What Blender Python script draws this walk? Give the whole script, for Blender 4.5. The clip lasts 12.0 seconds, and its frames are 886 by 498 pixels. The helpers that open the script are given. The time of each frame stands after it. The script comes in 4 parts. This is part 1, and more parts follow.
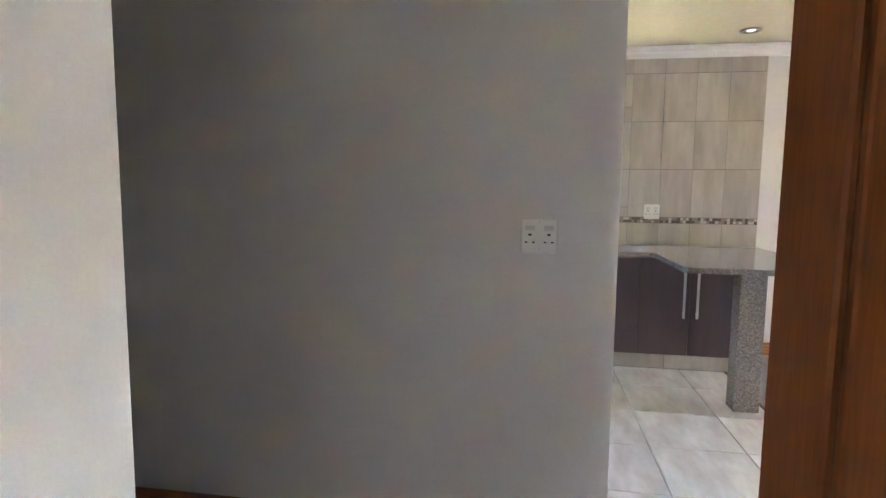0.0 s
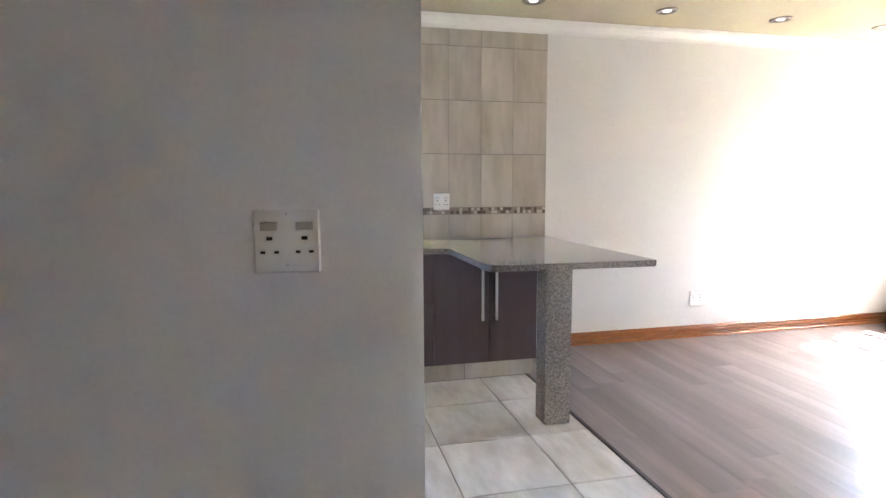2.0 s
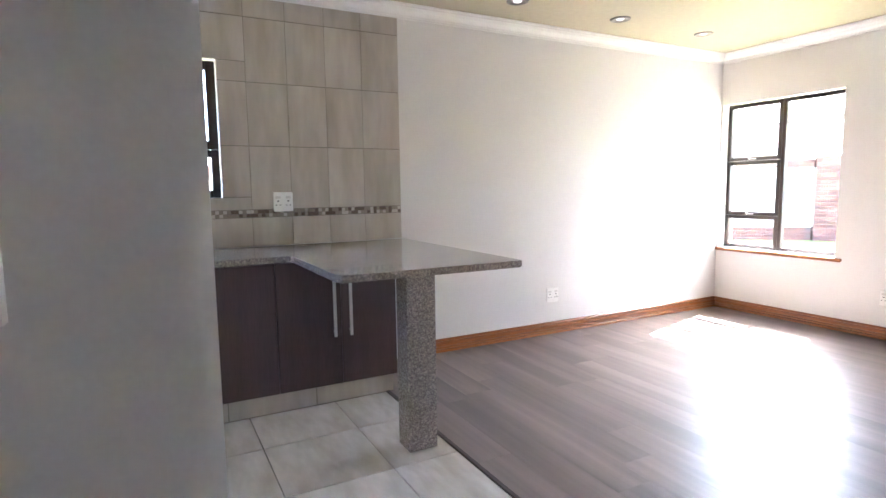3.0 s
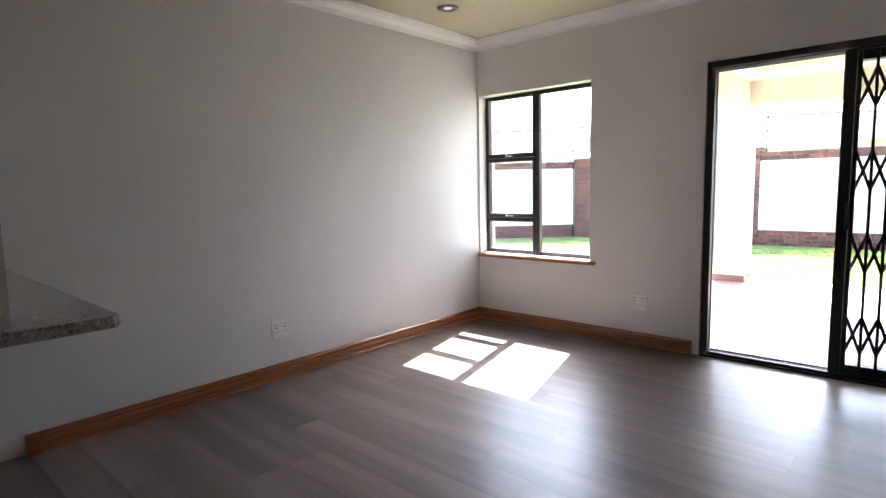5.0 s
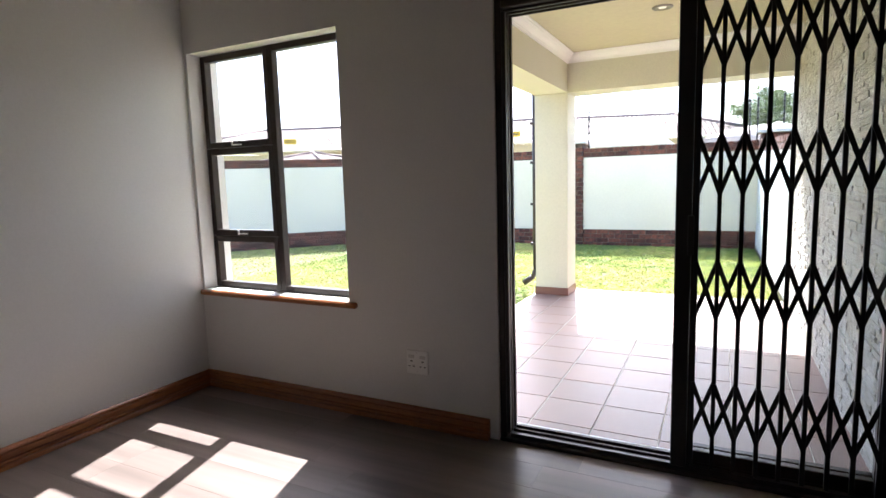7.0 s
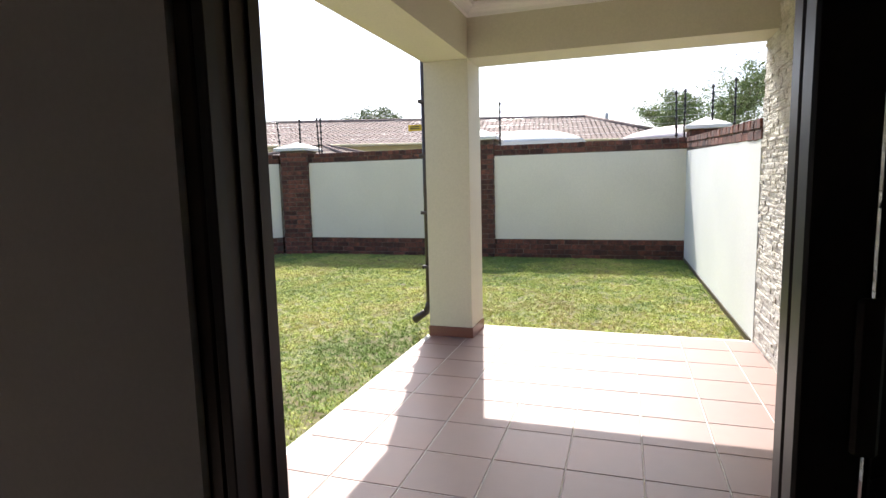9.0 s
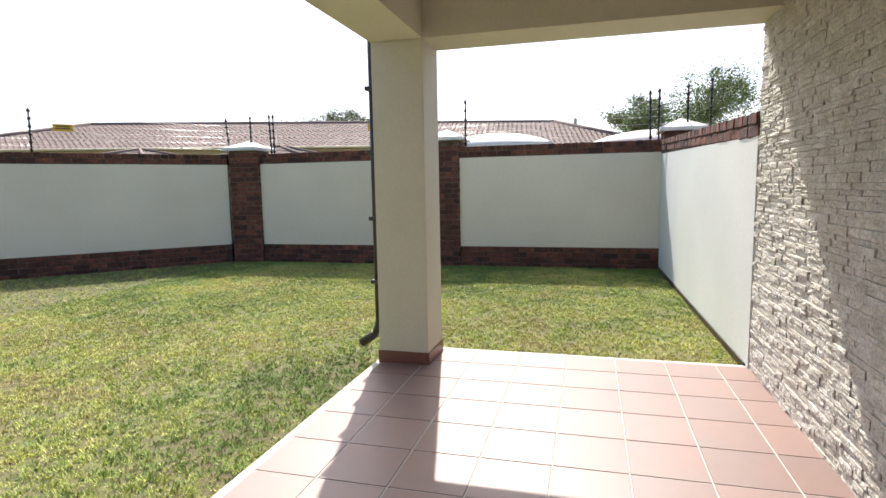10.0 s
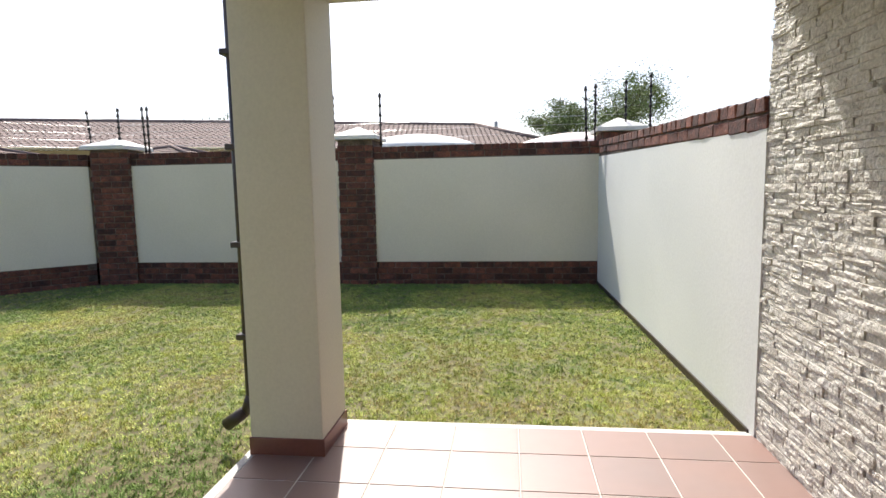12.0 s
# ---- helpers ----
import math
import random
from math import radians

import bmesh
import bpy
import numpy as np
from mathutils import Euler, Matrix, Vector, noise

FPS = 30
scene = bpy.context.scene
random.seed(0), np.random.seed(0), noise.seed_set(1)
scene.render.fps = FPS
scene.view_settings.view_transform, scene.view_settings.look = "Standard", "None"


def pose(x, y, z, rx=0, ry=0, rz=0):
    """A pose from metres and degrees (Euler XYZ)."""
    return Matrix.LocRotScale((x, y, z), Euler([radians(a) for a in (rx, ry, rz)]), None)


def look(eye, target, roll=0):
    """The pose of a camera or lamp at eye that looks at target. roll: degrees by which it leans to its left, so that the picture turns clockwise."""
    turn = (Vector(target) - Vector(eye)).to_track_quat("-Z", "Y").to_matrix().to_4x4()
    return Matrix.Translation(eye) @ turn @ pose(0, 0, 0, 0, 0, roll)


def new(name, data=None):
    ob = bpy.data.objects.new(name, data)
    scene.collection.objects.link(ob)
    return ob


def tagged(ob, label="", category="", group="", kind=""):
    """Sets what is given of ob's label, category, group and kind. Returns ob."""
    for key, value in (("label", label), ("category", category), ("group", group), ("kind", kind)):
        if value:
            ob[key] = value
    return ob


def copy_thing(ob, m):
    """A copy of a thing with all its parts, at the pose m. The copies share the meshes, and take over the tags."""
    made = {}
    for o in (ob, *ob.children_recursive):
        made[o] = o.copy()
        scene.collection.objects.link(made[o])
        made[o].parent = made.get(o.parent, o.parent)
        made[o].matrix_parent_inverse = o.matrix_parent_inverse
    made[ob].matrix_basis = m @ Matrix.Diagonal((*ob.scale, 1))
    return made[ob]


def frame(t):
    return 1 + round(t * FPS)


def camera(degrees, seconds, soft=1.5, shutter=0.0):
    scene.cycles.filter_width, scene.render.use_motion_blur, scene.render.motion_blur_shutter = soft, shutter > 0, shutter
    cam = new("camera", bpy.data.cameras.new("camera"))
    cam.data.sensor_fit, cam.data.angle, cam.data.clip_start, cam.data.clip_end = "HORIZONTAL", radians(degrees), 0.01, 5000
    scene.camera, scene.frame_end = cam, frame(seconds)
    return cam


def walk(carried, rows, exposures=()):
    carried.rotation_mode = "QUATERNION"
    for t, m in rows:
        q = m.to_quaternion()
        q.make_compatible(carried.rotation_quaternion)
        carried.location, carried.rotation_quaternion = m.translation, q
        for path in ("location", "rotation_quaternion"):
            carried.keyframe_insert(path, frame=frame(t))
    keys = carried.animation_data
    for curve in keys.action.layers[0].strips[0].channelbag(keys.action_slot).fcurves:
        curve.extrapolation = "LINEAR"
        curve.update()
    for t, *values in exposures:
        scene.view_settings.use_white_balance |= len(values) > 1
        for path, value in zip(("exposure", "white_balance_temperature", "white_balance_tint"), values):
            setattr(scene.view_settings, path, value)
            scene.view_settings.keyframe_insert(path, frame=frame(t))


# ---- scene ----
cam = camera(77.5, 12.0)
PATH = [
    (0, (0.597, 0.014, 1.367), (0.282, 1.978, 1.161), 0.6),
    (0.5, (0.62, 0.176, 1.362), (0.37, 2.15, 1.154), 0.5),
    (1, (0.608, 0.391, 1.349), (0.517, 2.378, 1.138), 0.2),
    (1.5, (0.625, 0.634, 1.327), (0.798, 2.615, 1.113), -0.0),
    (2, (0.683, 0.889, 1.313), (1.126, 2.828, 1.096), -0.3),
    (2.5, (0.747, 1.104, 1.302), (1.444, 2.965, 1.082), -0.5),
    (3, (0.833, 1.273, 1.29), (1.762, 3.031, 1.071), -0.8),
    (3.5, (1.014, 1.395, 1.308), (2.137, 3.034, 1.077), -1.1),
    (5.5, (2.343, 1.891, 1.262), (3.915, 3.1085, 1.0415), -1.3),
    (6, (2.772, 1.9605, 1.267), (4.435, 3.0485, 1.0425), -1.45),
    (6.5, (3.2345, 2.03, 1.257), (4.9655, 3.006, 1.0295), -1.65),
    (7, (3.6885, 2.095, 1.279), (5.460, 2.9915, 1.0355), -1.65),
    (9, (5.487, 2.438, 1.24), (7.372, 3.06, 1.0), -1.4),
    (9.5, (5.834, 2.481, 1.195), (7.734, 3.063, 0.97), -1.0),
    (10, (6.136, 2.516, 1.208), (8.055, 3.033, 0.984), -1.0),
    (10.5, (6.389, 2.56, 1.208), (8.337, 2.956, 0.987), -1.0),
    (11, (6.706, 2.588, 1.173), (8.672, 2.881, 0.954), -1.2),
    (11.5, (6.996, 2.637, 1.201), (8.967, 2.898, 0.981), -1.2),
    (12, (7.293, 2.711, 1.239), (9.267, 2.95, 1.024), -1.1),
]
EXPOSURES = [
    (0.0, 6.42, 5950, 10), (1.5, 6.38, 5850, 10), (2.5, 6.3, 5750, 10), (3.0, 6.0, 5650, 10), (3.5, 5.52, 5650, 10), (5.5, 3.62, 5650, 10),
    (6.5, 2.85, 5800, 10), (7.0, 2.6, 5900, 10), (9.0, 1.15, 6300, 10), (9.5, 1.0, 6400, 10), (10.5, 0.5, 6400, 10), (11.0, 0.37, 6400, 10), (11.5, 0.5, 6400, 10), (12.0, 0.65, 6400, 10),
]
walk(cam, [(t, look(eye, target, roll)) for t, eye, target, roll in PATH], EXPOSURES)

# ---- light ----
SUN_WAY = Vector((0.83, 0.21, 1.0)).normalized()
world = bpy.data.worlds.new("sky")
scene.world = world
world.use_nodes = True
sky = world.node_tree.nodes.new("ShaderNodeTexSky")
sky.sky_type, sky.sun_disc = "NISHITA", False
sky.sun_elevation = math.asin(SUN_WAY.z)
sky.sun_rotation = math.atan2(SUN_WAY.x, SUN_WAY.y)
sky.dust_density, sky.air_density, sky.altitude = 9.0, 0.9, 1400
world.node_tree.links.new(sky.outputs[0], world.node_tree.nodes["Background"].inputs[0])
world.node_tree.nodes["Background"].inputs[1].default_value = 0.15
sun = new("sun", bpy.data.lights.new("sun", "SUN"))
sun.data.energy, sun.data.angle, sun.data.color = 5.0, radians(0.53), (1.0, 0.95, 0.87)
sun.matrix_world = look((30 * SUN_WAY.x, 30 * SUN_WAY.y, 30 * SUN_WAY.z), (0, 0, 0))


# ---- materials ----
def material(name, colour, rough=0.6, metal=0.0, dark=0.0, big=1.5, fine=60.0, grain=0.0, bump=0.0, stretch=(1, 1, 1), spread=0.0, spec=0.5, tint=None, coat=0.0, detail=2.0):
    """Principled surface with large stains (dark, big), fine grain (grain, fine), relief (bump) and a step of brightness from piece to piece (spread)."""
    m = bpy.data.materials.new(name)
    m.use_nodes = True
    nt = m.node_tree
    n, link = nt.nodes, nt.links.new
    b = n["Principled BSDF"]
    b.inputs["Roughness"].default_value, b.inputs["Metallic"].default_value = rough, metal
    b.inputs["Specular IOR Level"].default_value = spec
    b.inputs["Coat Weight"].default_value = coat
    geo = n.new("ShaderNodeNewGeometry")
    mp = n.new("ShaderNodeVectorMath")
    mp.operation = "MULTIPLY"
    mp.inputs[1].default_value = stretch
    link(geo.outputs["Position"], mp.inputs[0])
    info = n.new("ShaderNodeObjectInfo")
    shift = n.new("ShaderNodeVectorMath")
    shift.operation = "ADD"
    link(mp.outputs[0], shift.inputs[0])
    if spread:
        sc = n.new("ShaderNodeMath")
        sc.operation, sc.inputs[1].default_value = "MULTIPLY", 37.0
        link(info.outputs["Random"], sc.inputs[0])
        link(sc.outputs[0], shift.inputs[1])

    def noise_at(scale, detail):
        t = n.new("ShaderNodeTexNoise")
        t.inputs["Scale"].default_value, t.inputs["Detail"].default_value = scale, detail
        link(shift.outputs[0], t.inputs["Vector"])
        return t.outputs["Fac"]

    def ramp(fac, lo, hi, a=0.3, z=0.7):
        r = n.new("ShaderNodeMapRange")
        r.inputs[1].default_value, r.inputs[2].default_value, r.inputs[3].default_value, r.inputs[4].default_value = a, z, lo, hi
        link(fac, r.inputs[0])
        return r.outputs[0]

    def times(a, b2):
        t = n.new("ShaderNodeMath")
        t.operation = "MULTIPLY"
        link(a, t.inputs[0]), link(b2, t.inputs[1])
        return t.outputs[0]

    large, small = noise_at(big, detail), noise_at(fine, detail + 1)
    level = times(ramp(large, 1 - dark, 1.0), ramp(small, 1 - grain, 1 + grain))
    if spread:
        level = times(level, ramp(info.outputs["Random"], 1 - spread, 1 + spread, 0, 1))
        level = times(level, ramp(geo.outputs["Random Per Island"], 1 - spread, 1 + spread, 0, 1))
    mix = n.new("ShaderNodeMix")
    mix.data_type = "RGBA"
    mix.inputs[6].default_value = (*(tint or colour), 1)
    mix.inputs[7].default_value = (*colour, 1)
    link(ramp(large, 0, 1, 0.3, 0.7), mix.inputs[0])
    out = n.new("ShaderNodeVectorMath")
    out.operation = "SCALE"
    link(mix.outputs[2], out.inputs[0]), link(level, out.inputs["Scale"])
    link(out.outputs[0], b.inputs["Base Color"])
    if grain > 0.02:
        link(ramp(small, max(rough - 0.005, 0.02), rough + 0.005), b.inputs["Roughness"])
    if bump:
        bp = n.new("ShaderNodeBump")
        bp.inputs["Strength"].default_value, bp.inputs["Distance"].default_value = 1.0, bump
        link(small, bp.inputs["Height"])
        link(bp.outputs[0], b.inputs["Normal"])
    return m


def glass_material(name, tint=(0.96, 0.97, 0.97), gloss=0.04):
    m = bpy.data.materials.new(name)
    m.use_nodes = True
    n, link = m.node_tree.nodes, m.node_tree.links.new
    n.remove(n["Principled BSDF"])
    clear, shiny, mix = n.new("ShaderNodeBsdfTransparent"), n.new("ShaderNodeBsdfGlossy"), n.new("ShaderNodeMixShader")
    clear.inputs[0].default_value, shiny.inputs["Roughness"].default_value = (*tint, 1), 0.01
    mix.inputs[0].default_value = gloss
    link(clear.outputs[0], mix.inputs[1]), link(shiny.outputs[0], mix.inputs[2])
    link(mix.outputs[0], n["Material Output"].inputs[0])
    return m


PAINT = material("wall_paint", (0.77, 0.755, 0.735), 0.55, dark=0.05, grain=0.02, fine=90, bump=0.0006, big=0.8)
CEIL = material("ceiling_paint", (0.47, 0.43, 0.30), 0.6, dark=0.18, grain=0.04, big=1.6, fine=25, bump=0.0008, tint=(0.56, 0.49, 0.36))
CORNICE = material("cornice_paint", (0.80, 0.79, 0.77), 0.5, dark=0.04)
OAK = material("varnished_wood", (0.35, 0.122, 0.036), 0.28, dark=0.3, grain=0.25, big=3, fine=40, stretch=(0.3, 0.3, 6), coat=0.3)
OAK_DOOR = material("varnished_door_wood", (0.31, 0.085, 0.018), 0.45, dark=0.25, grain=0.15, big=3, fine=60, stretch=(3, 3, 0.25), spec=0.2)
LAMINATE = material("grey_brown_laminate", (0.212, 0.166, 0.149), 0.36, spec=0.33, dark=0.38, grain=0.10, big=1.3, fine=7.0, stretch=(4.5, 0.25, 1), spread=0.085, tint=(0.18, 0.142, 0.128), detail=2.0)
FLOOR_TILE = material("marbled_floor_tile", (0.62, 0.59, 0.54), 0.22, dark=0.18, grain=0.06, big=2.0, fine=9, stretch=(3.2, 1.0, 1), spread=0.04, tint=(0.55, 0.485, 0.41))
WALL_TILE = material("beige_wall_tile", (0.56, 0.52, 0.46), 0.25, dark=0.12, grain=0.05, big=3, fine=11, stretch=(2.2, 2.2, 0.5), spread=0.012, tint=(0.50, 0.44, 0.37))
GROUT = material("grey_grout", (0.24, 0.215, 0.19), 0.9, grain=0.15, fine=120)
GROUT_PALE = material("pale_cement_joint", (0.60, 0.56, 0.51), 0.9, grain=0.15, fine=90, dark=0.1)
MOSAIC = [material("mosaic_" + k, c, 0.2) for k, c in (("dark", (0.15, 0.118, 0.097)), ("mid", (0.30, 0.26, 0.22)), ("pale", (0.54, 0.50, 0.44)))]
GRANITE = material("grey_granite", (0.35, 0.305, 0.265), 0.14, dark=0.32, grain=0.55, big=80, fine=180, coat=0.3, tint=(0.26, 0.225, 0.20))
CABINET = material("dark_wood_laminate", (0.075, 0.048, 0.050), 0.42, dark=0.18, grain=0.12, big=4, fine=40, stretch=(5, 5, 0.35), spread=0.08)
CARCASS = material("cabinet_carcass", (0.05, 0.035, 0.033), 0.5, grain=0.1)
DARK_STEEL = material("dull_dark_steel", (0.22, 0.20, 0.19), 0.4, metal=1.0, grain=0.08, fine=150)
STEEL = material("brushed_steel", (0.62, 0.60, 0.58), 0.3, metal=1.0, grain=0.08, fine=200)
PLASTIC = material("white_plastic", (0.86, 0.85, 0.83), 0.35, dark=0.03)
SLOT = material("dark_slot", (0.03, 0.025, 0.025), 0.5)
SWITCH = material("grey_switch_plastic", (0.68, 0.66, 0.64), 0.35)
BRONZE = material("bronze_aluminium", (0.028, 0.017, 0.013), 0.38, grain=0.12, fine=40, spec=0.4)
GATE = material("black_gate_steel", (0.014, 0.011, 0.010), 0.42, grain=0.15, fine=50)
GLASS = glass_material("clear_glass")
TERRACOTTA = material("terracotta_tile", (0.235, 0.138, 0.113), 0.44, dark=0.08, grain=0.03, big=2.2, fine=14, spread=0.085, tint=(0.222, 0.15, 0.132), spec=0.8)
SKIRT = material("brown_skirting_tile", (0.17, 0.062, 0.042), 0.35, dark=0.15, grain=0.06)
CREAM = material("cream_plaster", (0.60, 0.57, 0.46), 0.75, dark=0.07, grain=0.04, fine=70, bump=0.0008, big=1.2)
FENCE_PAINT = material("fence_plaster", (0.73, 0.68, 0.585), 0.8, dark=0.06, grain=0.04, fine=60, bump=0.001, big=0.7, tint=(0.69, 0.645, 0.55))
SIDE_PAINT = material("white_fence_plaster", (0.74, 0.745, 0.72), 0.8, dark=0.06, grain=0.04, fine=60, bump=0.001, big=0.7, tint=(0.70, 0.71, 0.69))
BRICK = material("brown_face_brick", (0.155, 0.052, 0.031), 0.8, dark=0.5, grain=0.4, big=11, fine=60, spread=0.55, tint=(0.12, 0.046, 0.034), bump=0.003)
MORTAR = material("brown_mortar", (0.17, 0.125, 0.10), 0.95, dark=0.6, grain=0.4, big=5, fine=40)
CAP = material("white_cap_paint", (0.72, 0.71, 0.68), 0.6, dark=0.12, grain=0.05)
STONE = material("cream_ledge_stone", (0.66, 0.635, 0.58), 0.85, dark=0.18, grain=0.22, big=9, fine=75, spread=0.08, tint=(0.62, 0.57, 0.49), bump=0.009, detail=4.0)
SOIL = material("lawn_soil", (0.135, 0.14, 0.055), 0.95, dark=0.3, grain=0.35, big=1.3, fine=26, tint=(0.16, 0.13, 0.06), bump=0.01)
CONCRETE = material("pale_concrete_edge", (0.62, 0.60, 0.56), 0.8, dark=0.25, grain=0.12, big=4, fine=60)
ROOF_TILE = material("pinkish_roof_tile", (0.23, 0.178, 0.16), 0.9, spec=0.15, dark=0.2, grain=0.15, big=2, fine=10, spread=0.06)
HOUSE_WALL = material("ochre_house_wall", (0.74, 0.64, 0.40), 0.8, dark=0.08)
PIPE = material("dark_brown_pipe", (0.035, 0.022, 0.018), 0.4, grain=0.1)
LAMP_GLOW = bpy.data.materials.new("lamp_glow")
LAMP_GLOW.use_nodes = True
LAMP_GLOW.node_tree.nodes["Principled BSDF"].inputs["Emission Color"].default_value = (1.0, 0.93, 0.82, 1)
LAMP_GLOW.node_tree.nodes["Principled BSDF"].inputs["Emission Strength"].default_value = 0.04


# ---- helpers for building ----
def box(bm, x0, x1, y0, y1, z0, z1, soft=0.0):
    """Adds a block, with its edges chamfered by soft."""
    b = bmesh.new() if soft else bm
    v = [b.verts.new((x, y, z)) for x in (x0, x1) for y in (y0, y1) for z in (z0, z1)]
    for q in ((0, 1, 3, 2), (4, 6, 7, 5), (0, 4, 5, 1), (2, 3, 7, 6), (0, 2, 6, 4), (1, 5, 7, 3)):
        b.faces.new([v[i] for i in q])
    if soft:
        bmesh.ops.bevel(b, geom=b.edges[:], offset=soft, segments=1, affect="EDGES")
        join(bm, b)
    return bm


def join(bm, other, m=None):
    """Moves the faces of another bmesh into bm."""
    if m is not None:
        bmesh.ops.transform(other, matrix=m, verts=other.verts[:])
    made = {v: bm.verts.new(v.co) for v in other.verts}
    for f in other.faces:
        g = bm.faces.new([made[v] for v in f.verts])
        g.smooth = f.smooth
    other.free()
    return bm


def rod(bm, a, b, r, sides=8, r2=None):
    """Adds a round bar from a to b."""
    a, b = Vector(a), Vector(b)
    o = bmesh.new()
    bmesh.ops.create_cone(o, cap_ends=True, segments=sides, radius1=r, radius2=r if r2 is None else r2, depth=(b - a).length)
    for f in o.faces:
        f.smooth = len(f.verts) == 4
    return join(bm, o, Matrix.Translation((a + b) / 2) @ (b - a).to_track_quat("Z", "Y").to_matrix().to_4x4())


def strip(bm, a, b, wide, thick, normal):
    """Adds a flat bar from a to b."""
    a, b = Vector(a), Vector(b)
    along, nrm = (b - a).normalized(), Vector(normal)
    side = along.cross(nrm).normalized()
    o = bmesh.new()
    box(o, -wide / 2, wide / 2, -thick / 2, thick / 2, 0, (b - a).length)
    return join(bm, o, Matrix.Translation(a) @ Matrix((side, nrm, along)).transposed().to_4x4())


def sweep(bm, profile, start, along, out, length):
    """Adds a moulding: a profile of (out, up) swept along a straight line."""
    start, along, out = Vector(start), Vector(along), Vector(out)
    ends = []
    for d in (0, length):
        ends.append([bm.verts.new(start + along * d + out * p + Vector((0, 0, q))) for p, q in profile])
    k = len(profile)
    for i in range(k):
        bm.faces.new((ends[0][i], ends[0][(i + 1) % k], ends[1][(i + 1) % k], ends[1][i]))
    bm.faces.new(ends[0][::-1]), bm.faces.new(ends[1])
    return bm


def mesh_of(name, bm, mat):
    bmesh.ops.recalc_face_normals(bm, faces=bm.faces[:])
    me = bpy.data.meshes.new(name)
    bm.to_mesh(me)
    bm.free()
    for m in mat if isinstance(mat, (list, tuple)) else [mat]:
        me.materials.append(m)
    return me


def part(name, bm, mat, parent=None, label=""):
    """One mesh object under a thing or a part."""
    ob = new(name, mesh_of(name, bm, mat))
    if parent is not None:
        ob.parent = parent
    return tagged(ob, label)


def thing(name, label, category, group="", kind="", at=(0, 0, 0)):
    ob = new(name)
    ob.location = at
    return tagged(ob, label, category, group, kind)


def setting(name, bm, mat, label, category):
    return tagged(part(name, bm, mat), label, category, "", "structure")


def pieces(name, meshes, mat_places, parent):
    """Alike pieces: objects of their own on shared meshes."""
    for me, m in mat_places:
        ob = new(name, me)
        ob.matrix_basis = m
        ob.parent = parent


def wall_blocks(bm, axis, a0, a1, t0, t1, z0, z1, openings=()):
    """A wall along an axis from a0 to a1, t0 to t1 thick, with openings (from, to, low, high)."""
    def put(p, q, lo, hi):
        if q - p > 1e-4 and hi - lo > 1e-4:
            box(bm, *((p, q, t0, t1) if axis == "x" else (t0, t1, p, q)), lo, hi)
    at = a0
    for p, q, lo, hi in sorted(openings):
        put(at, p, z0, z1), put(p, q, z0, lo), put(p, q, hi, z1)
        at = q
    put(at, a1, z0, z1)
    return bm


# ---- plan ----
XE, YN, ZC = 6.12, 5.07, 2.597         # inner faces of the window wall and the long wall, ceiling
WT = 0.23                              # thickness of outer walls
XO = XE + WT
WIN = (3.915, 5.05, 0.635, 2.095)      # living-room window: y, y, z, z
DOOR = (1.43, 3.04, 0.0, 2.09)         # patio door: y, y, z, z
KWIN = (-0.05, 1.25, 1.25, 2.11)       # kitchen window: x, x, z, z
ADDED_WIN = (-2.3, -1.3, 0.9, 2.1)          # unseen window added to the room behind: x, x, z, z
ZP, ZG = -0.04, -0.075                 # patio and lawn
YS, XP0, XP1 = 1.485, 9.765, 10.134    # stone wall, patio pillar
YP0, YP1, ZB = 3.613, 3.98, 2.19
XF = 14.825                            # garden wall
PATIO_X, PATIO_Y = 10.16, 3.965

# ---- structure ----
bm = wall_blocks(bmesh.new(), "y", -2.6, YN + WT, XE, XO, -0.3, 2.75, [WIN, (DOOR[0], DOOR[1] + 0.045, DOOR[2], DOOR[3])])
box(bm, XE, XE + 0.175, DOOR[1], DOOR[1] + 0.045, DOOR[2], DOOR[3])
setting("wall_east", bm, PAINT, "smooth off-white painted plaster wall", "wall")
bm = wall_blocks(bmesh.new(), "x", -2.4, XE, YN, YN + WT, -0.3, 2.75, [KWIN])
setting("wall_north", bm, PAINT, "smooth off-white painted plaster wall", "wall")
bm = wall_blocks(bmesh.new(), "x", -2.4, XE, -0.32, -0.17, -0.3, 2.75, [(0.12, 0.97, -0.3, 2.04)])
setting("wall_south", bm, PAINT, "off-white painted wall with a doorway", "wall")
bm = wall_blocks(bmesh.new(), "y", -0.17, 1.206, -0.53, -0.38, -0.3, 2.75)
setting("wall_passage", bm, PAINT, "off-white painted passage wall ending in a corner", "wall")
bm = wall_blocks(bmesh.new(), "x", -2.4, 0.902, 2.02, 2.14, -0.3, 2.75)
bmesh.ops.bevel(bm, geom=[e for e in bm.edges if e.verts[0].co.x > 0.88 and e.verts[1].co.x > 0.88 and abs(e.verts[0].co.z - e.verts[1].co.z) > 1], offset=0.018, segments=4, affect="EDGES")
setting("wall_partition", bm, PAINT, "grey-white painted partition wall ending beside the kitchen", "wall")
bm = wall_blocks(bmesh.new(), "y", -2.6, YN + WT, -2.55, -2.4, -0.3, 2.75)
setting("wall_west", bm, PAINT, "off-white painted plaster wall", "wall")
bm = wall_blocks(bmesh.new(), "x", -2.55, XE, -2.75, -2.6, -0.3, 2.75, [ADDED_WIN])
setting("wall_back", bm, PAINT, "off-white painted plaster wall", "wall")
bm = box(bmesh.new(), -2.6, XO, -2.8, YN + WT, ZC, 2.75)
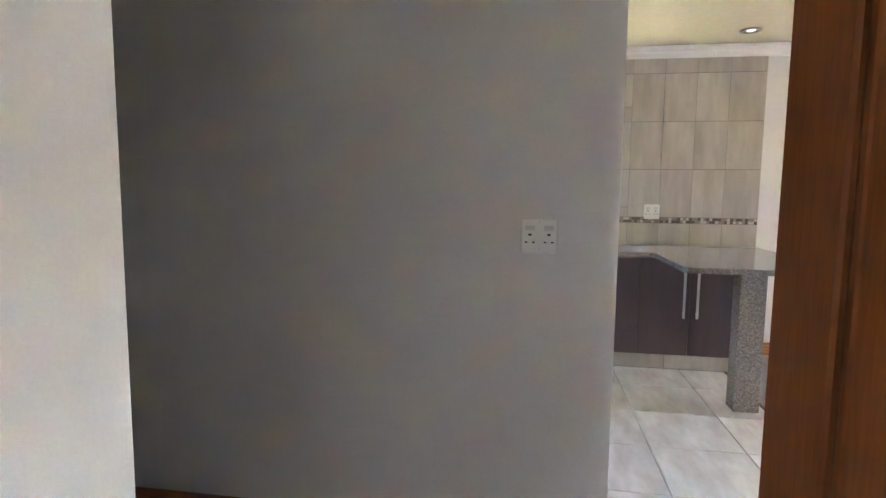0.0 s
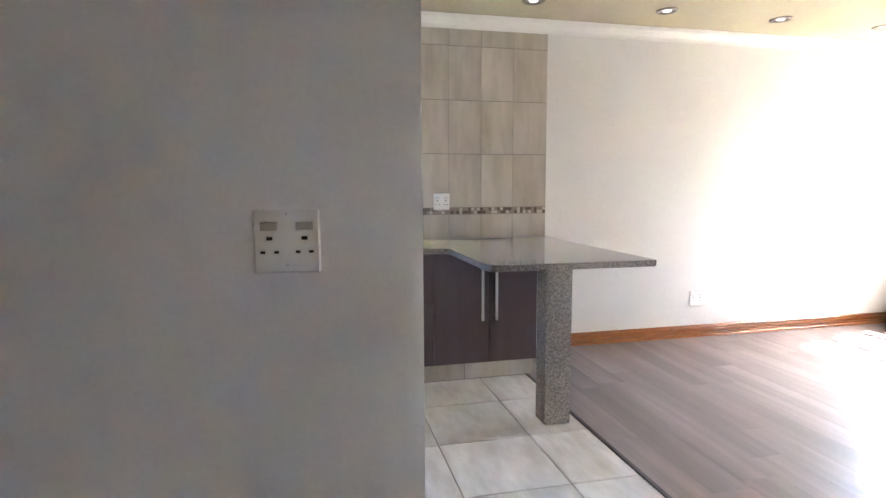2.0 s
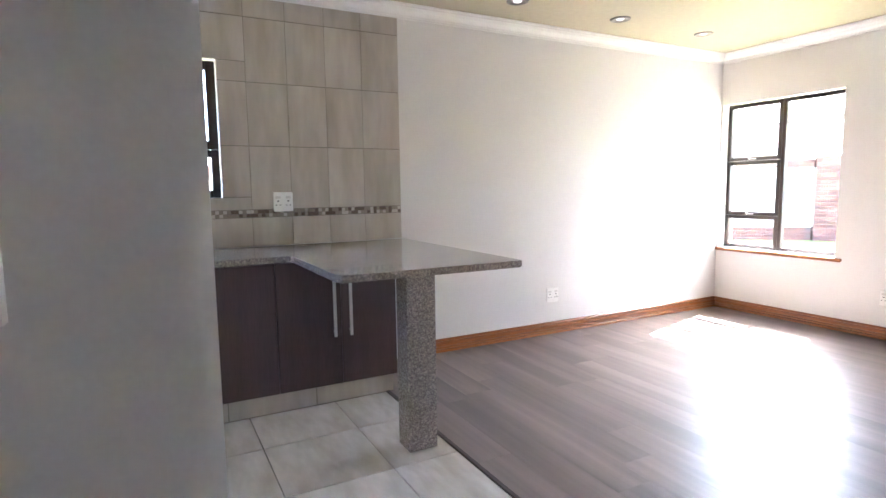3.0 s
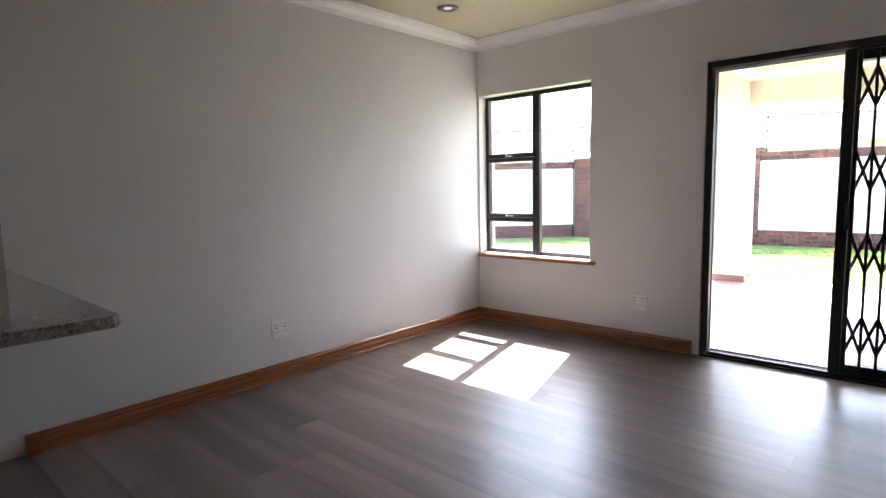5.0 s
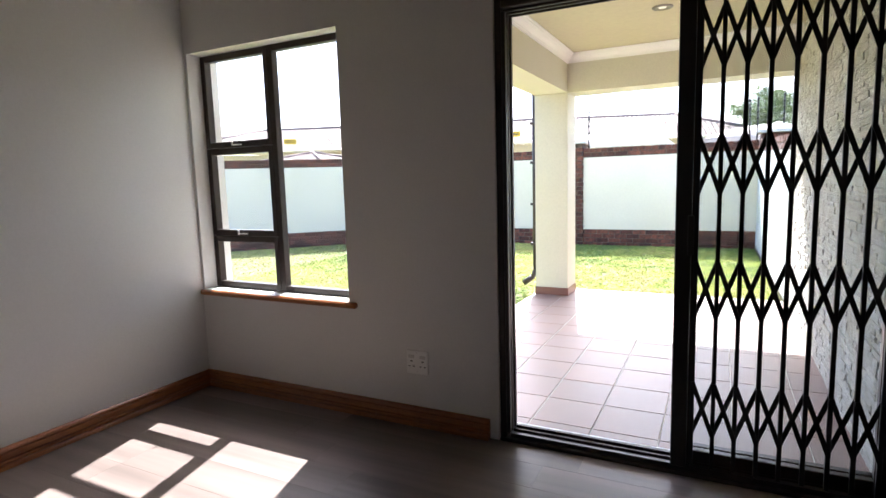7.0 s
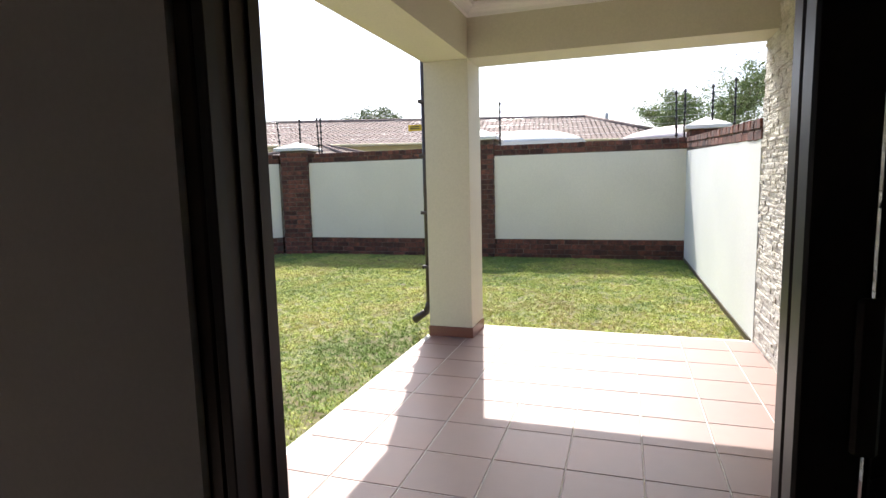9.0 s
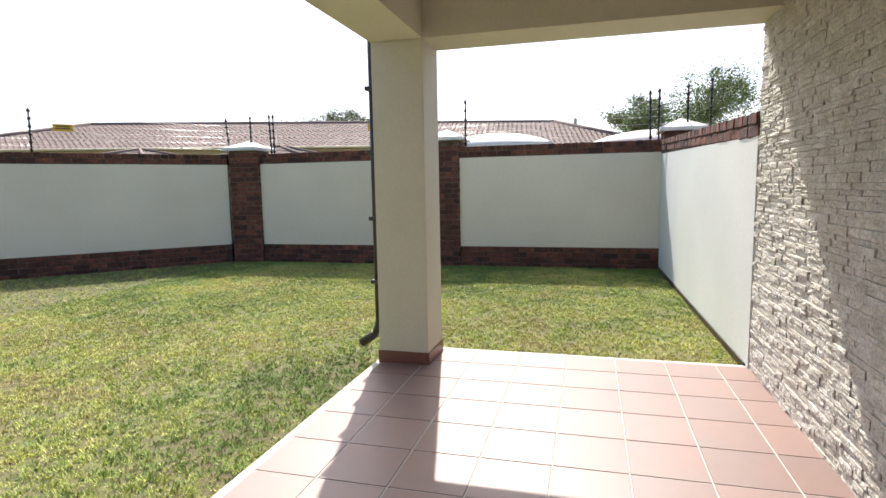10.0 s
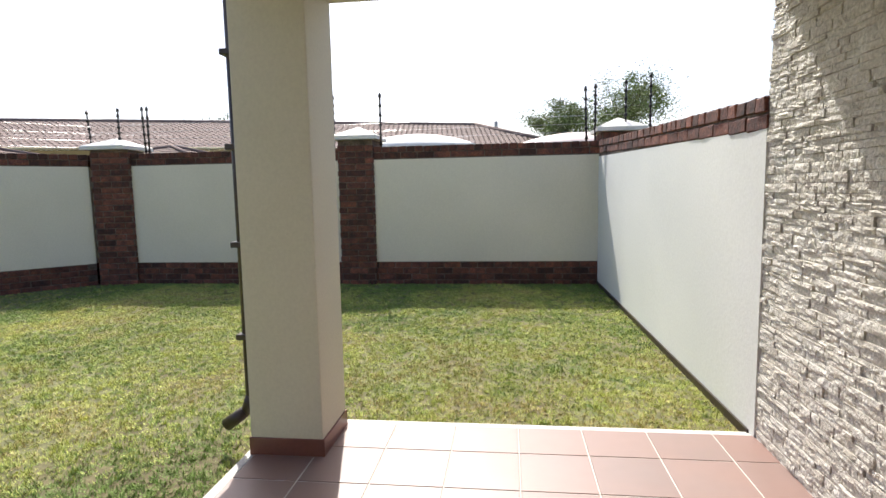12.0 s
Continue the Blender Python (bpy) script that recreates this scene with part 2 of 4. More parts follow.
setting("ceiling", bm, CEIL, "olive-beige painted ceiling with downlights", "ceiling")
bm = box(bmesh.new(), -2.6, XO + 0.02, -2.8, YN + WT + 0.02, 2.752, 2.95)
setting("roof_slab", bm, CREAM, "flat roof slab over the rooms", "roof")
bm = box(bmesh.new(), -2.6, XE + 0.15, -2.8, YN + WT, -0.3, -0.012)
setting("floor", bm, GROUT, "screed under laminate planks and kitchen tiles", "floor")

# cornices and skirtings
CORN = [(0, 0), (0, -0.088), (0.012, -0.088), (0.013, -0.076), (0.02, -0.074), (0.022, -0.065), (0.036, -0.052), (0.056, -0.041), (0.066, -0.026), (0.076, -0.024), (0.078, -0.014), (0.088, -0.012), (0.09, 0)]
BASE = [(0, 0), (0.034, 0), (0.034, 0.014), (0.028, 0.021), (0.012, 0.023), (0.012, 0.028), (0.026, 0.031), (0.026, 0.040), (0.010, 0.043), (0.010, 0.048), (0.019, 0.051), (0.018, 0.072), (0.007, 0.075), (0.007, 0.080), (0.017, 0.084), (0.016, 0.093), (0.008, 0.101), (0, 0.101)]


def moulding(name, profile, mat, z, runs, label, category):
    bm = bmesh.new()
    for (x0, y0), (x1, y1), out in runs:
        a, b = Vector((x0, y0, z)), Vector((x1, y1, z))
        sweep(bm, profile, a, (b - a).normalized(), (*out, 0), (b - a).length)
    return setting(name, bm, mat, label, category)


moulding("cornice", CORN, CORNICE, ZC - 0.001, [((-2.4, YN), (XE, YN), (0, -1)), ((XE, -0.17), (XE, YN), (-1, 0)), ((0.97, -0.17), (XE, -0.17), (0, 1))],
         "white moulded plaster cornice", "cornice")
moulding("baseboard", BASE, OAK, 0.0, [((2.49, YN), (XE, YN), (0, -1)), ((XE, 3.09), (XE, YN), (-1, 0)), ((XE, -0.17), (XE, 1.45), (-1, 0)),
                                       ((-2.4, 2.02), (0.895, 2.02), (0, -1)), ((0.99, -0.17), (XE, -0.17), (0, 1))],
         "varnished reddish wooden skirting board", "baseboard")

# ---- garden ----
bm = bmesh.new()
R = 400
for x0, x1, y0, y1 in ((XO, R, -R, R), (-R, XO, YN + WT, R), (-R, XO, -R, -2.8), (-R, -2.6, -2.8, YN + WT)):
    v = [bm.verts.new(p) for p in ((x0, y0, ZG), (x1, y0, ZG), (x1, y1, ZG), (x0, y1, ZG))]
    bm.faces.new(v)
ground = setting("ground", bm, SOIL, "lawn soil with dry patches", "ground")

# patio slab
bm = box(bmesh.new(), XO - 0.08, PATIO_X, YS - 0.3, PATIO_Y, -0.4, ZP - 0.003)
patio = setting("patio_floor", bm, GROUT_PALE, "terracotta-tiled patio floor with pale joints", "floor")
bm = box(bmesh.new(), XO, PATIO_X + 0.05, PATIO_Y, PATIO_Y + 0.05, -0.4, ZP - 0.004, 0.004)
box(bm, PATIO_X, PATIO_X + 0.05, YS, PATIO_Y, -0.4, ZP - 0.004, 0.004)
setting("patio_edge", bm, CONCRETE, "pale concrete strip edging the patio", "kerb")

# patio roof: beams, ceiling, pillar, stone wall
bm = box(bmesh.new(), XP0, XP1, YP0, YP1, ZP - 0.3, ZB, 0.004)
pillar = setting("patio_pillar", bm, CREAM, "square cream plastered patio pillar", "pillar")
bm = box(bmesh.new(), XP0 - 0.008, XP1 + 0.008, YP0 - 0.008, YP1 + 0.008, ZP - 0.01, ZP + 0.085, 0.003)
part("skirting_tile", bm, SKIRT, pillar, "terracotta skirting tile")
bm = box(bmesh.new(), XO, XP1, YP0, YP1, ZB, 2.95)
setting("beam_long", bm, CREAM, "cream plastered patio beam", "beam")
bm = box(bmesh.new(), XP0, XP1, YS - 0.3, YP0, ZB, 2.95)
setting("beam_cross", bm, CREAM, "cream plastered patio beam", "beam")
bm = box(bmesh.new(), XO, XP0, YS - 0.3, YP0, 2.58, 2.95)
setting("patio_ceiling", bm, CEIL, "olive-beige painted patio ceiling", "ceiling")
moulding("patio_cornice", CORN, CORNICE, 2.579, [((XO, YP0), (XP0, YP0), (0, -1)), ((XP0, YS), (XP0, YP0), (-1, 0)), ((XO, YS), (XO, YP0), (1, 0))],
         "white moulded plaster cornice", "cornice")
bm = box(bmesh.new(), XO, XP1 - 0.02, YS - 0.3, YS - 0.022, -0.4, 2.58)
stone_wall = setting("wall_stone", bm, GROUT, "wall clad in cream split-face ledge stone", "wall")

# garden walls
def garden_wall(name, a, b, label, plinth, tops, copings, thick=0.2, paint=FENCE_PAINT):
    """A plastered wall from a to b, with its garden face on that line and its back to the right of a to b."""
    a, b = Vector((*a, 0)), Vector((*b, 0))
    along = (b - a).normalized()
    back = Vector((along.y, -along.x, 0))
    bm = bmesh.new()
    def prism(d0, d1, lo0, lo1, hi0, hi1):
        v = []
        for p, lo, hi in ((a, lo0, hi0), (b, lo1, hi1)):
            for d, z in ((d0, lo), (d1, lo), (d1, hi), (d0, hi)):
                v.append(bm.verts.new(p + back * d + Vector((0, 0, z))))
        for q in ((0, 1, 2, 3), (4, 7, 6, 5), (0, 4, 5, 1), (1, 5, 6, 2), (2, 6, 7, 3), (3, 7, 4, 0)):
            bm.faces.new([v[i] for i in q])
    prism(0, thick, plinth, plinth, *tops)
    wall = setting(name, bm, paint, label, "garden wall")
    bm = bmesh.new()
    prism(0.006, thick - 0.006, tops[0], tops[1], copings[0] - 0.006, copings[1] - 0.006)
    if plinth > 0:
        prism(0.006, thick - 0.006, -0.4, -0.4, plinth, plinth)
    part("mortar", bm, MORTAR, wall)
    return wall, a, along, back, (b - a).length


GW = {}
GW["front"] = garden_wall("wall_garden_front", (XF, 1.2), (XF, 9.0), "cream plastered garden wall with brick plinth and coping", 0.245, (1.66, 1.66), (1.835, 1.835))
GW["side"] = garden_wall("wall_garden_side", (XP1 + 0.002, 1.488), (XF, 1.54), "white plastered garden wall with brick coping", -0.4, (1.50, 1.63), (1.65, 1.83), paint=SIDE_PAINT)
# dark strip drawn for the gap shadow and soil line at the wall foot
bm = strip(bmesh.new(), (XP1 + 0.06, 1.494, ZG), (XF - 0.01, 1.545, ZG), 0.1, 0.012, (0, 1, 0))
part("base_strip", bm, PIPE, GW["side"][0], "dark strip for the gap shadow and soil line at the wall foot")
GW["left"] = garden_wall("wall_garden_left", (14.72, 8.77), (8.0, 15.30), "cream plastered garden wall with brick plinth and coping", 0.245, (1.66, 1.66), (1.835, 1.835))
GW["north"] = garden_wall("wall_garden_north", (3.2, 8.6), (-6.0, 8.6), "cream plastered garden wall with brick plinth and coping", 0.245, (1.45, 1.45), (1.60, 1.60))


# ---- openings ----
def framed_pane(name, y0, y1, z0, z1, x, parent, bar=0.045, deep=0.05, axis="y"):
    """A glazed aluminium frame with its pane."""
    bm = bmesh.new()
    def b(a0, a1, c0, c1, t0, t1):
        box(bm, *((t0, t1, a0, a1) if axis == "y" else (a0, a1, t0, t1)), c0, c1, 0.003)
    b(y0, y0 + bar, z0, z1, x, x + deep), b(y1 - bar, y1, z0, z1, x, x + deep)
    b(y0 + bar, y1 - bar, z0, z0 + bar, x + 0.001, x + deep - 0.001), b(y0 + bar, y1 - bar, z1 - bar, z1, x + 0.001, x + deep - 0.001)
    fr = part(name, bm, BRONZE, parent)
    bm = bmesh.new()
    t = x + deep / 2
    box(bm, *((t, t + 0.005, y0 + bar, y1 - bar) if axis == "y" else (y0 + bar, y1 - bar, t, t + 0.005)), z0 + bar, z1 - bar)
    pane = part("pane", bm, GLASS, fr)
    pane.visible_shadow = False
    return fr


def window_stay(parent, x, y, z, axis="y"):
    bm = bmesh.new()
    if axis == "y":
        box(bm, x - 0.014, x, y - 0.035, y + 0.035, z, z + 0.007, 0.002)
        rod(bm, (x - 0.018, y + 0.03, z), (x - 0.018, y + 0.03, z + 0.03), 0.006)
    else:
        box(bm, y - 0.055, y + 0.055, x - 0.025, x, z, z + 0.012, 0.002)
        rod(bm, (y + 0.03, x - 0.018, z), (y + 0.03, x - 0.018, z + 0.03), 0.006)
    return part("window_stay", bm, STEEL, parent, "small metal window stay")


w1 = tagged(new("window_1"), "bronze aluminium window with four panes, daylight behind", "window", "", "structure")
XW1, YM, ZT1, ZT2 = XE + 0.095, 4.49, 0.972, 1.524
framed_pane("fixed_light", WIN[0], YM, WIN[2], WIN[3], XW1, w1, 0.036)
for z0, z1 in ((WIN[2], ZT1), (ZT1, ZT2), (ZT2, WIN[3])):
    f = framed_pane("sash", YM + 0.002, WIN[1], z0 + 0.001, z1 - 0.001, XW1 + 0.002, w1, 0.038)
    if z0 > 0.7:
        window_stay(f, XW1, (YM + WIN[1]) / 2, z0 + 0.012)
bm = box(bmesh.new(), XE - 0.028, XE + 0.093, WIN[0] - 0.055, YN - 0.002, WIN[2] - 0.034, WIN[2] - 0.002, 0.008)
part("window_sill", bm, OAK, w1, "varnished reddish wooden sill")
w2 = tagged(new("window_2"), "bronze aluminium kitchen window with a low top-hung pane", "window", "", "structure")
for a0, a1 in ((KWIN[0], 0.6), (0.602, KWIN[1])):
    framed_pane("fixed_light", a0, a1, KWIN[2], 1.555, YN + 0.07, w2, 0.048, axis="x")
    f = framed_pane("sash", a0, a1, 1.557, KWIN[3], YN + 0.07, w2, 0.056, axis="x")
bm = box(bmesh.new(), KWIN[0], KWIN[1], YN - 0.012, YN + 0.068, KWIN[2] - 0.012, KWIN[2] - 0.0005, 0.003)
part("window_sill", bm, WALL_TILE, w2, "beige tiled sill")

# unseen window, added so daylight from behind brightens the partition wall
w3 = tagged(new("window_3"), "unseen bronze aluminium window added to the back room for daylight", "window", "", "structure")
for a0, a1 in ((ADDED_WIN[0], -1.8), (-1.798, ADDED_WIN[1])):
    framed_pane("fixed_light", a0, a1, ADDED_WIN[2], ADDED_WIN[3], -2.70, w3, 0.045, axis="x")

# sliding patio door
d1 = tagged(new("door_1"), "bronze aluminium sliding glass door standing half open", "door", "", "structure")
bm = bmesh.new()
y0, y1, z1 = DOOR[0], DOOR[1], DOOR[3]
box(bm, XE + 0.012, XE + 0.175, y1 - 0.03, y1, 0, z1, 0.003), box(bm, XE + 0.012, XE + 0.175, y0, y0 + 0.04, 0, z1, 0.003)
box(bm, XE + 0.013, XE + 0.174, y0 + 0.04, y1 - 0.03, z1 - 0.045, z1, 0.003)
for k in range(3):
    box(bm, XE + 0.045 + 0.045 * k, XE + 0.055 + 0.045 * k, y1 - 0.036, y1 - 0.03, 0.02, z1 - 0.045)
    box(bm, XE + 0.045 + 0.045 * k, XE + 0.055 + 0.045 * k, y0 + 0.04, y1 - 0.036, z1 - 0.057, z1 - 0.045)
part("door_frame", bm, BRONZE, d1)
bm = box(bmesh.new(), XE + 0.0, XE + 0.19, y0, y1, -0.02, 0.014, 0.004)
for k in range(3):
    box(bm, XE + 0.05 + 0.045 * k, XE + 0.056 + 0.045 * k, y0 + 0.04, y1 - 0.04, 0.014, 0.028)
part("threshold_track", bm, BRONZE, d1)
for nm, a, b, x in (("fixed_leaf", y0 + 0.04, 2.246, XE + 0.125), ("sliding_leaf", y0 + 0.055, 2.243, XE + 0.08)):
    lf = framed_pane(nm, a, b, 0.03, z1 - 0.058, x, d1, 0.055, 0.038)
    if nm == "sliding_leaf":
        bm = box(bmesh.new(), x - 0.03, x, 2.203, 2.228, 0.93, 1.13, 0.006)
        part("door_handle", bm, BRONZE, lf)


# trellis security gate
gate = thing("security_gate", "black steel trellis security gate drawn half across the doorway", "gate", at=(0, 0, 0))
GX = XE + 0.035
bars = [2.182 - 0.0805 * k for k in range(9)] + [1.485]
for k, y in enumerate(bars):
    bm = bmesh.new()
    box(bm, GX - 0.012, GX + 0.004, y - 0.0085, y + 0.0085, 0.04, z1 - 0.06, 0.002)
    part("upright", bm, GATE, gate)
for k in range(len(bars) - 1):
    for zc, half in ((1.81, 0.115), (1.315, 0.115), (0.81, 0.115), (0.30, 0.115)):
        for p, q, o in ((half, -half, -0.016), (-half, half, 0.008)):
            bm = strip(bmesh.new(), (GX + o, bars[k], zc + p), (GX + o, bars[k + 1], zc + q), 0.018, 0.004, (1, 0, 0))
            part("lattice_bar", bm, GATE, gate)
bm = box(bmesh.new(), GX - 0.02, GX + 0.02, 2.2, 2.262, 0.03, z1 - 0.05, 0.004)
stile = part("lock_stile", bm, GATE, gate)
bm = box(bmesh.new(), GX - 0.032, GX - 0.019, 2.19, 2.215, 0.95, 1.115, 0.004)
part("lock_plate", bm, GATE, stile)
bm = box(bmesh.new(), GX - 0.018, GX + 0.012, y0 + 0.041, 2.199, z1 - 0.062, z1 - 0.046)
part("top_rail", bm, GATE, gate)
bm = box(bmesh.new(), GX - 0.012, GX + 0.008, y0 + 0.041, y1 - 0.0505, 0.0145, 0.036)
part("bottom_rail", bm, GATE, gate)
bm = box(bmesh.new(), GX - 0.02, GX + 0.006, y1 - 0.05, y1 - 0.0305, 0.04, z1 - 0.06, 0.002)
part("slam_channel", bm, GATE, gate)

# open wooden door by the passage
leaf = thing("wooden_door", "varnished reddish-brown panelled wooden door standing open", "door")
bm = box(bmesh.new(), 0.937, 0.967, -0.135, 0.672, 0.012, 2.03, 0.002)
part("core", bm, OAK_DOOR, leaf)
def rail(ya, yb, za, zb, nm):
    part(nm, box(bmesh.new(), 0.925, 0.938, ya, yb, za, zb, 0.004), OAK_DOOR, leaf)
rail(0.56, 0.671, 0.013, 2.029, "stile"), rail(-0.134, -0.02, 0.013, 2.029, "stile"), rail(0.225, 0.32, 0.013, 2.029, "mullion")
for za, zb in ((0.013, 0.22), (0.82, 0.98), (1.91, 2.029)):
    for ya, yb in ((-0.018, 0.223), (0.322, 0.558)):
        rail(ya, yb, za, zb, "rail")
for ya, yb in ((-0.005, 0.21), (0.335, 0.545)):
    for za, zb in ((0.235, 0.805), (0.995, 1.895)):
        part("panel", box(bmesh.new(), 0.930, 0.939, ya, yb, za, zb, 0.008), OAK_DOOR, leaf)
bm = rod(bmesh.new(), (0.926, 0.625, 1.0), (0.916, 0.625, 1.0), 0.024, 16)
handle = part("handle_rose", bm, DARK_STEEL, leaf, "dull metal lever handle")
bm = rod(bmesh.new(), (0.922, 0.625, 1.0), (0.877, 0.625, 1.0), 0.009)
rod(bm, (0.877, 0.63, 1.0), (0.877, 0.52, 0.998), 0.009, r2=0.007)
part("lever", bm, DARK_STEEL, handle)
bm = bmesh.new()
for x0, x1 in ((0.10, 0.14), (0.99, 1.03)):
    box(bm, x0, x1, -0.34, -0.15, 0, 2.06, 0.003)
box(bm, 0.14, 0.99, -0.34, -0.15, 2.035, 2.06, 0.003)
leaf.matrix_basis = pose(0.952, -0.135, 0, 0, 0, 4.6) @ pose(-0.952, 0.135, 0)
setting("door_2", bm, OAK_DOOR, "varnished wooden door frame", "door frame")


# ---- kitchen ----
def base_cabinet(x0, x1, doors, label):
    cab = thing("base_cabinet", label, "cabinet", "kitchen base cabinets", at=((x0 + x1) / 2, 4.75, 0.0))
    off = Matrix.Translation((-(x0 + x1) / 2, -4.75, 0))
    def local(bm):
        bmesh.ops.transform(bm, matrix=off, verts=bm.verts[:])
        return bm
    part("body", local(box(bmesh.new(), x0, x1, 4.455, YN - 0.003, 0.12, 0.885)), CARCASS, cab)
    for a, b, hx in doors:
        d = part("cabinet_door", local(box(bmesh.new(), a + 0.0015, b - 0.0015, 4.436, 4.4545, 0.122, 0.878, 0.0015)), CABINET, cab)
        bm = bmesh.new()
        box(bm, hx - 0.009, hx + 0.009, 4.402, 4.412, 0.42, 0.81, 0.002)
        for z in (0.45, 0.78):
            rod(bm, (hx, 4.437, z), (hx, 4.41, z), 0.006)
        part("handle", local(bm), STEEL, d, "brushed steel bar handle")
    return cab


base_cabinet(1.431, 2.165, [(1.431, 1.81, 1.762), (1.81, 2.165, 1.86)], "dark wood-grain base cabinet with two doors under the breakfast bar")
base_cabinet(0.68, 1.429, [(0.68, 1.056, 1.006), (1.056, 1.429, 1.106)], "dark wood-grain base cabinet with two doors")
base_cabinet(-0.07, 0.678, [(-0.07, 0.305, 0.255), (0.305, 0.678, 0.355)], "dark wood-grain base cabinet with two doors")
base_cabinet(-0.82, -0.072, [(-0.82, -0.445, -0.495), (-0.445, -0.072, -0.395)], "dark wood-grain base cabinet with two doors")
bm = box(bmesh.new(), -1.2, 2.15, 4.478, 4.60, -0.012, 0.118)
kick = setting("kitchen_plinth", bm, GROUT, "tiled plinth under the kitchen cabinets", "plinth")
top = thing("worktop", "polished grey speckled granite worktop with a breakfast bar", "worktop")
bm = bmesh.new()
outline = [(-1.2, YN - 0.003), (-1.2, 4.41), (1.49, 4.41), (1.515, 4.40), (1.525, 4.375), (1.525, 3.60), (1.545, 3.55), (2.465, 3.53), (2.49, 3.55), (2.50, YN - 0.003)]
lo = [bm.verts.new((x, y, 0.887)) for x, y in outline]
hi = [bm.verts.new((x, y, 0.922)) for x, y in outline]
bm.faces.new(lo[::-1]), bm.faces.new(hi)
for i in range(len(lo)):
    bm.faces.new((lo[i], lo[(i + 1) % len(lo)], hi[(i + 1) % len(lo)], hi[i]))
bmesh.ops.bevel(bm, geom=[e for e in bm.edges if abs(e.verts[0].co.z - e.verts[1].co.z) < 1e-4], offset=0.004, segments=2, affect="EDGES")
part("slab", bm, GRANITE, top)
part("support_leg", box(bmesh.new(), 1.885, 2.038, 3.64, 3.77, 0.0, 0.8865, 0.003), GRANITE, top, "granite-clad supporting leg")


# sockets
def socket(name_label, m, size=0.128):
    """A wall socket built facing -y round its middle."""
    s = thing("wall_socket", name_label, "socket", "wall sockets")
    h = size / 2
    part("face_plate", box(bmesh.new(), -h, h, -0.011, -0.0005, -h, h, 0.004), PLASTIC, s)
    for o in (-0.26, 0.26):
        part("rocker_switch", box(bmesh.new(), (o - 0.13) * size, (o + 0.13) * size, -0.0145, -0.010, 0.17 * size, 0.30 * size, 0.001), SWITCH, s)
        part("earth_hole", box(bmesh.new(), (o - 0.045) * size, (o + 0.045) * size, -0.0122, -0.010, 0.02 * size, 0.075 * size), SLOT, s)
        for q in (-0.10, 0.10):
            part("pin_hole", box(bmesh.new(), (o + q - 0.035) * size, (o + q + 0.035) * size, -0.0122, -0.010, -0.185 * size, -0.145 * size), SLOT, s)
    for z in (0.42, -0.36):
        part("screw_cap", rod(bmesh.new(), (0, -0.0105, z * size), (0, -0.0125, z * size), 0.003), SWITCH, s)
    s.matrix_basis = m
    return s


S1 = socket("white plastic double wall socket on the partition", pose(0.625, 2.02, 1.212))
sk = copy_thing(S1, pose(1.625, YN - 0.008, 1.214))
tagged(sk, "white plastic double wall socket on the tiled splashback")
sk = copy_thing(S1, pose(3.923, YN, 0.343))
tagged(sk, "white plastic double wall socket low on the long wall")
sk = copy_thing(S1, pose(XE, 3.491, 0.343, 0, 0, 90) @ pose(0, 0, 0, 0, 0, 180))
tagged(sk, "white plastic double wall socket below the window wall")


# downlights
def downlight(x, y, z):
    d = thing("downlight", "round white recessed ceiling downlight, lit", "downlight", "ceiling downlights", at=(x, y, z))
    bm = bmesh.new()
    rings = [(0.080, -0.001), (0.077, -0.009), (0.060, -0.013), (0.046, -0.004), (0.028, -0.002)]
    loops = [[bm.verts.new((r * math.cos(a * math.pi / 12), r * math.sin(a * math.pi / 12), zz)) for a in range(24)] for r, zz in rings]
    for p, q in zip(loops, loops[1:]):
        for i in range(24):
            bm.faces.new((p[i], p[(i + 1) % 24], q[(i + 1) % 24], q[i])).smooth = True
    part("bezel", bm, DARK_STEEL, d)
    bm = rod(bmesh.new(), (0, 0, -0.0055), (0, 0, -0.0005), 0.030, 24)
    part("bulb", bm, LAMP_GLOW, d, "glowing bulb face")
    return d


for x in (2.18, 3.217, 4.203, 5.19):
    downlight(x, 4.605, ZC)
downlight(8.5, 2.55, 2.58)


# ---- garden things ----
dp = thing("downpipe", "dark brown rain downpipe fixed to the patio pillar", "downpipe")
DX, DY = 9.86, 4.014
bm = rod(bmesh.new(), (DX, DY, 2.4), (DX, DY, 0.22), 0.027, 12)
part("pipe", bm, PIPE, dp)
bm = rod(bmesh.new(), (DX, DY, 0.225), (DX, DY + 0.035, 0.13), 0.027, 12)
rod(bm, (DX, DY + 0.03, 0.14), (DX, DY + 0.14, 0.06), 0.029, 12, 0.034)
part("shoe", bm, PIPE, dp)
for z in (1.9, 1.46, 0.99, 0.53):
    bm = box(bmesh.new(), DX - 0.045, DX + 0.045, YP1 - 0.002, DY + 0.042, z - 0.014, z + 0.014, 0.003)
    part("bracket", bm, PIPE, dp)


def brick_mesh(name, x, y, z, seed):
    rng = random.Random(seed)
    bm = box(bmesh.new(), -x / 2, x / 2, -y / 2, y / 2, -z / 2, z / 2, 0.006)
    for v in bm.verts:
        v.co += Vector((rng.uniform(-1, 1), rng.uniform(-1, 1), rng.uniform(-1, 1))) * 0.0025
    return mesh_of(name, bm, BRICK)


STRETCH = [brick_mesh("brick", 0.219, 0.10, 0.072, k) for k in range(3)]
HEAD = [brick_mesh("brick", 0.105, 0.212, 0.072, 10 + k) for k in range(3)]
HALF = [brick_mesh("brick", 0.105, 0.10, 0.072, 20 + k) for k in range(3)]
rng = random.Random(4)


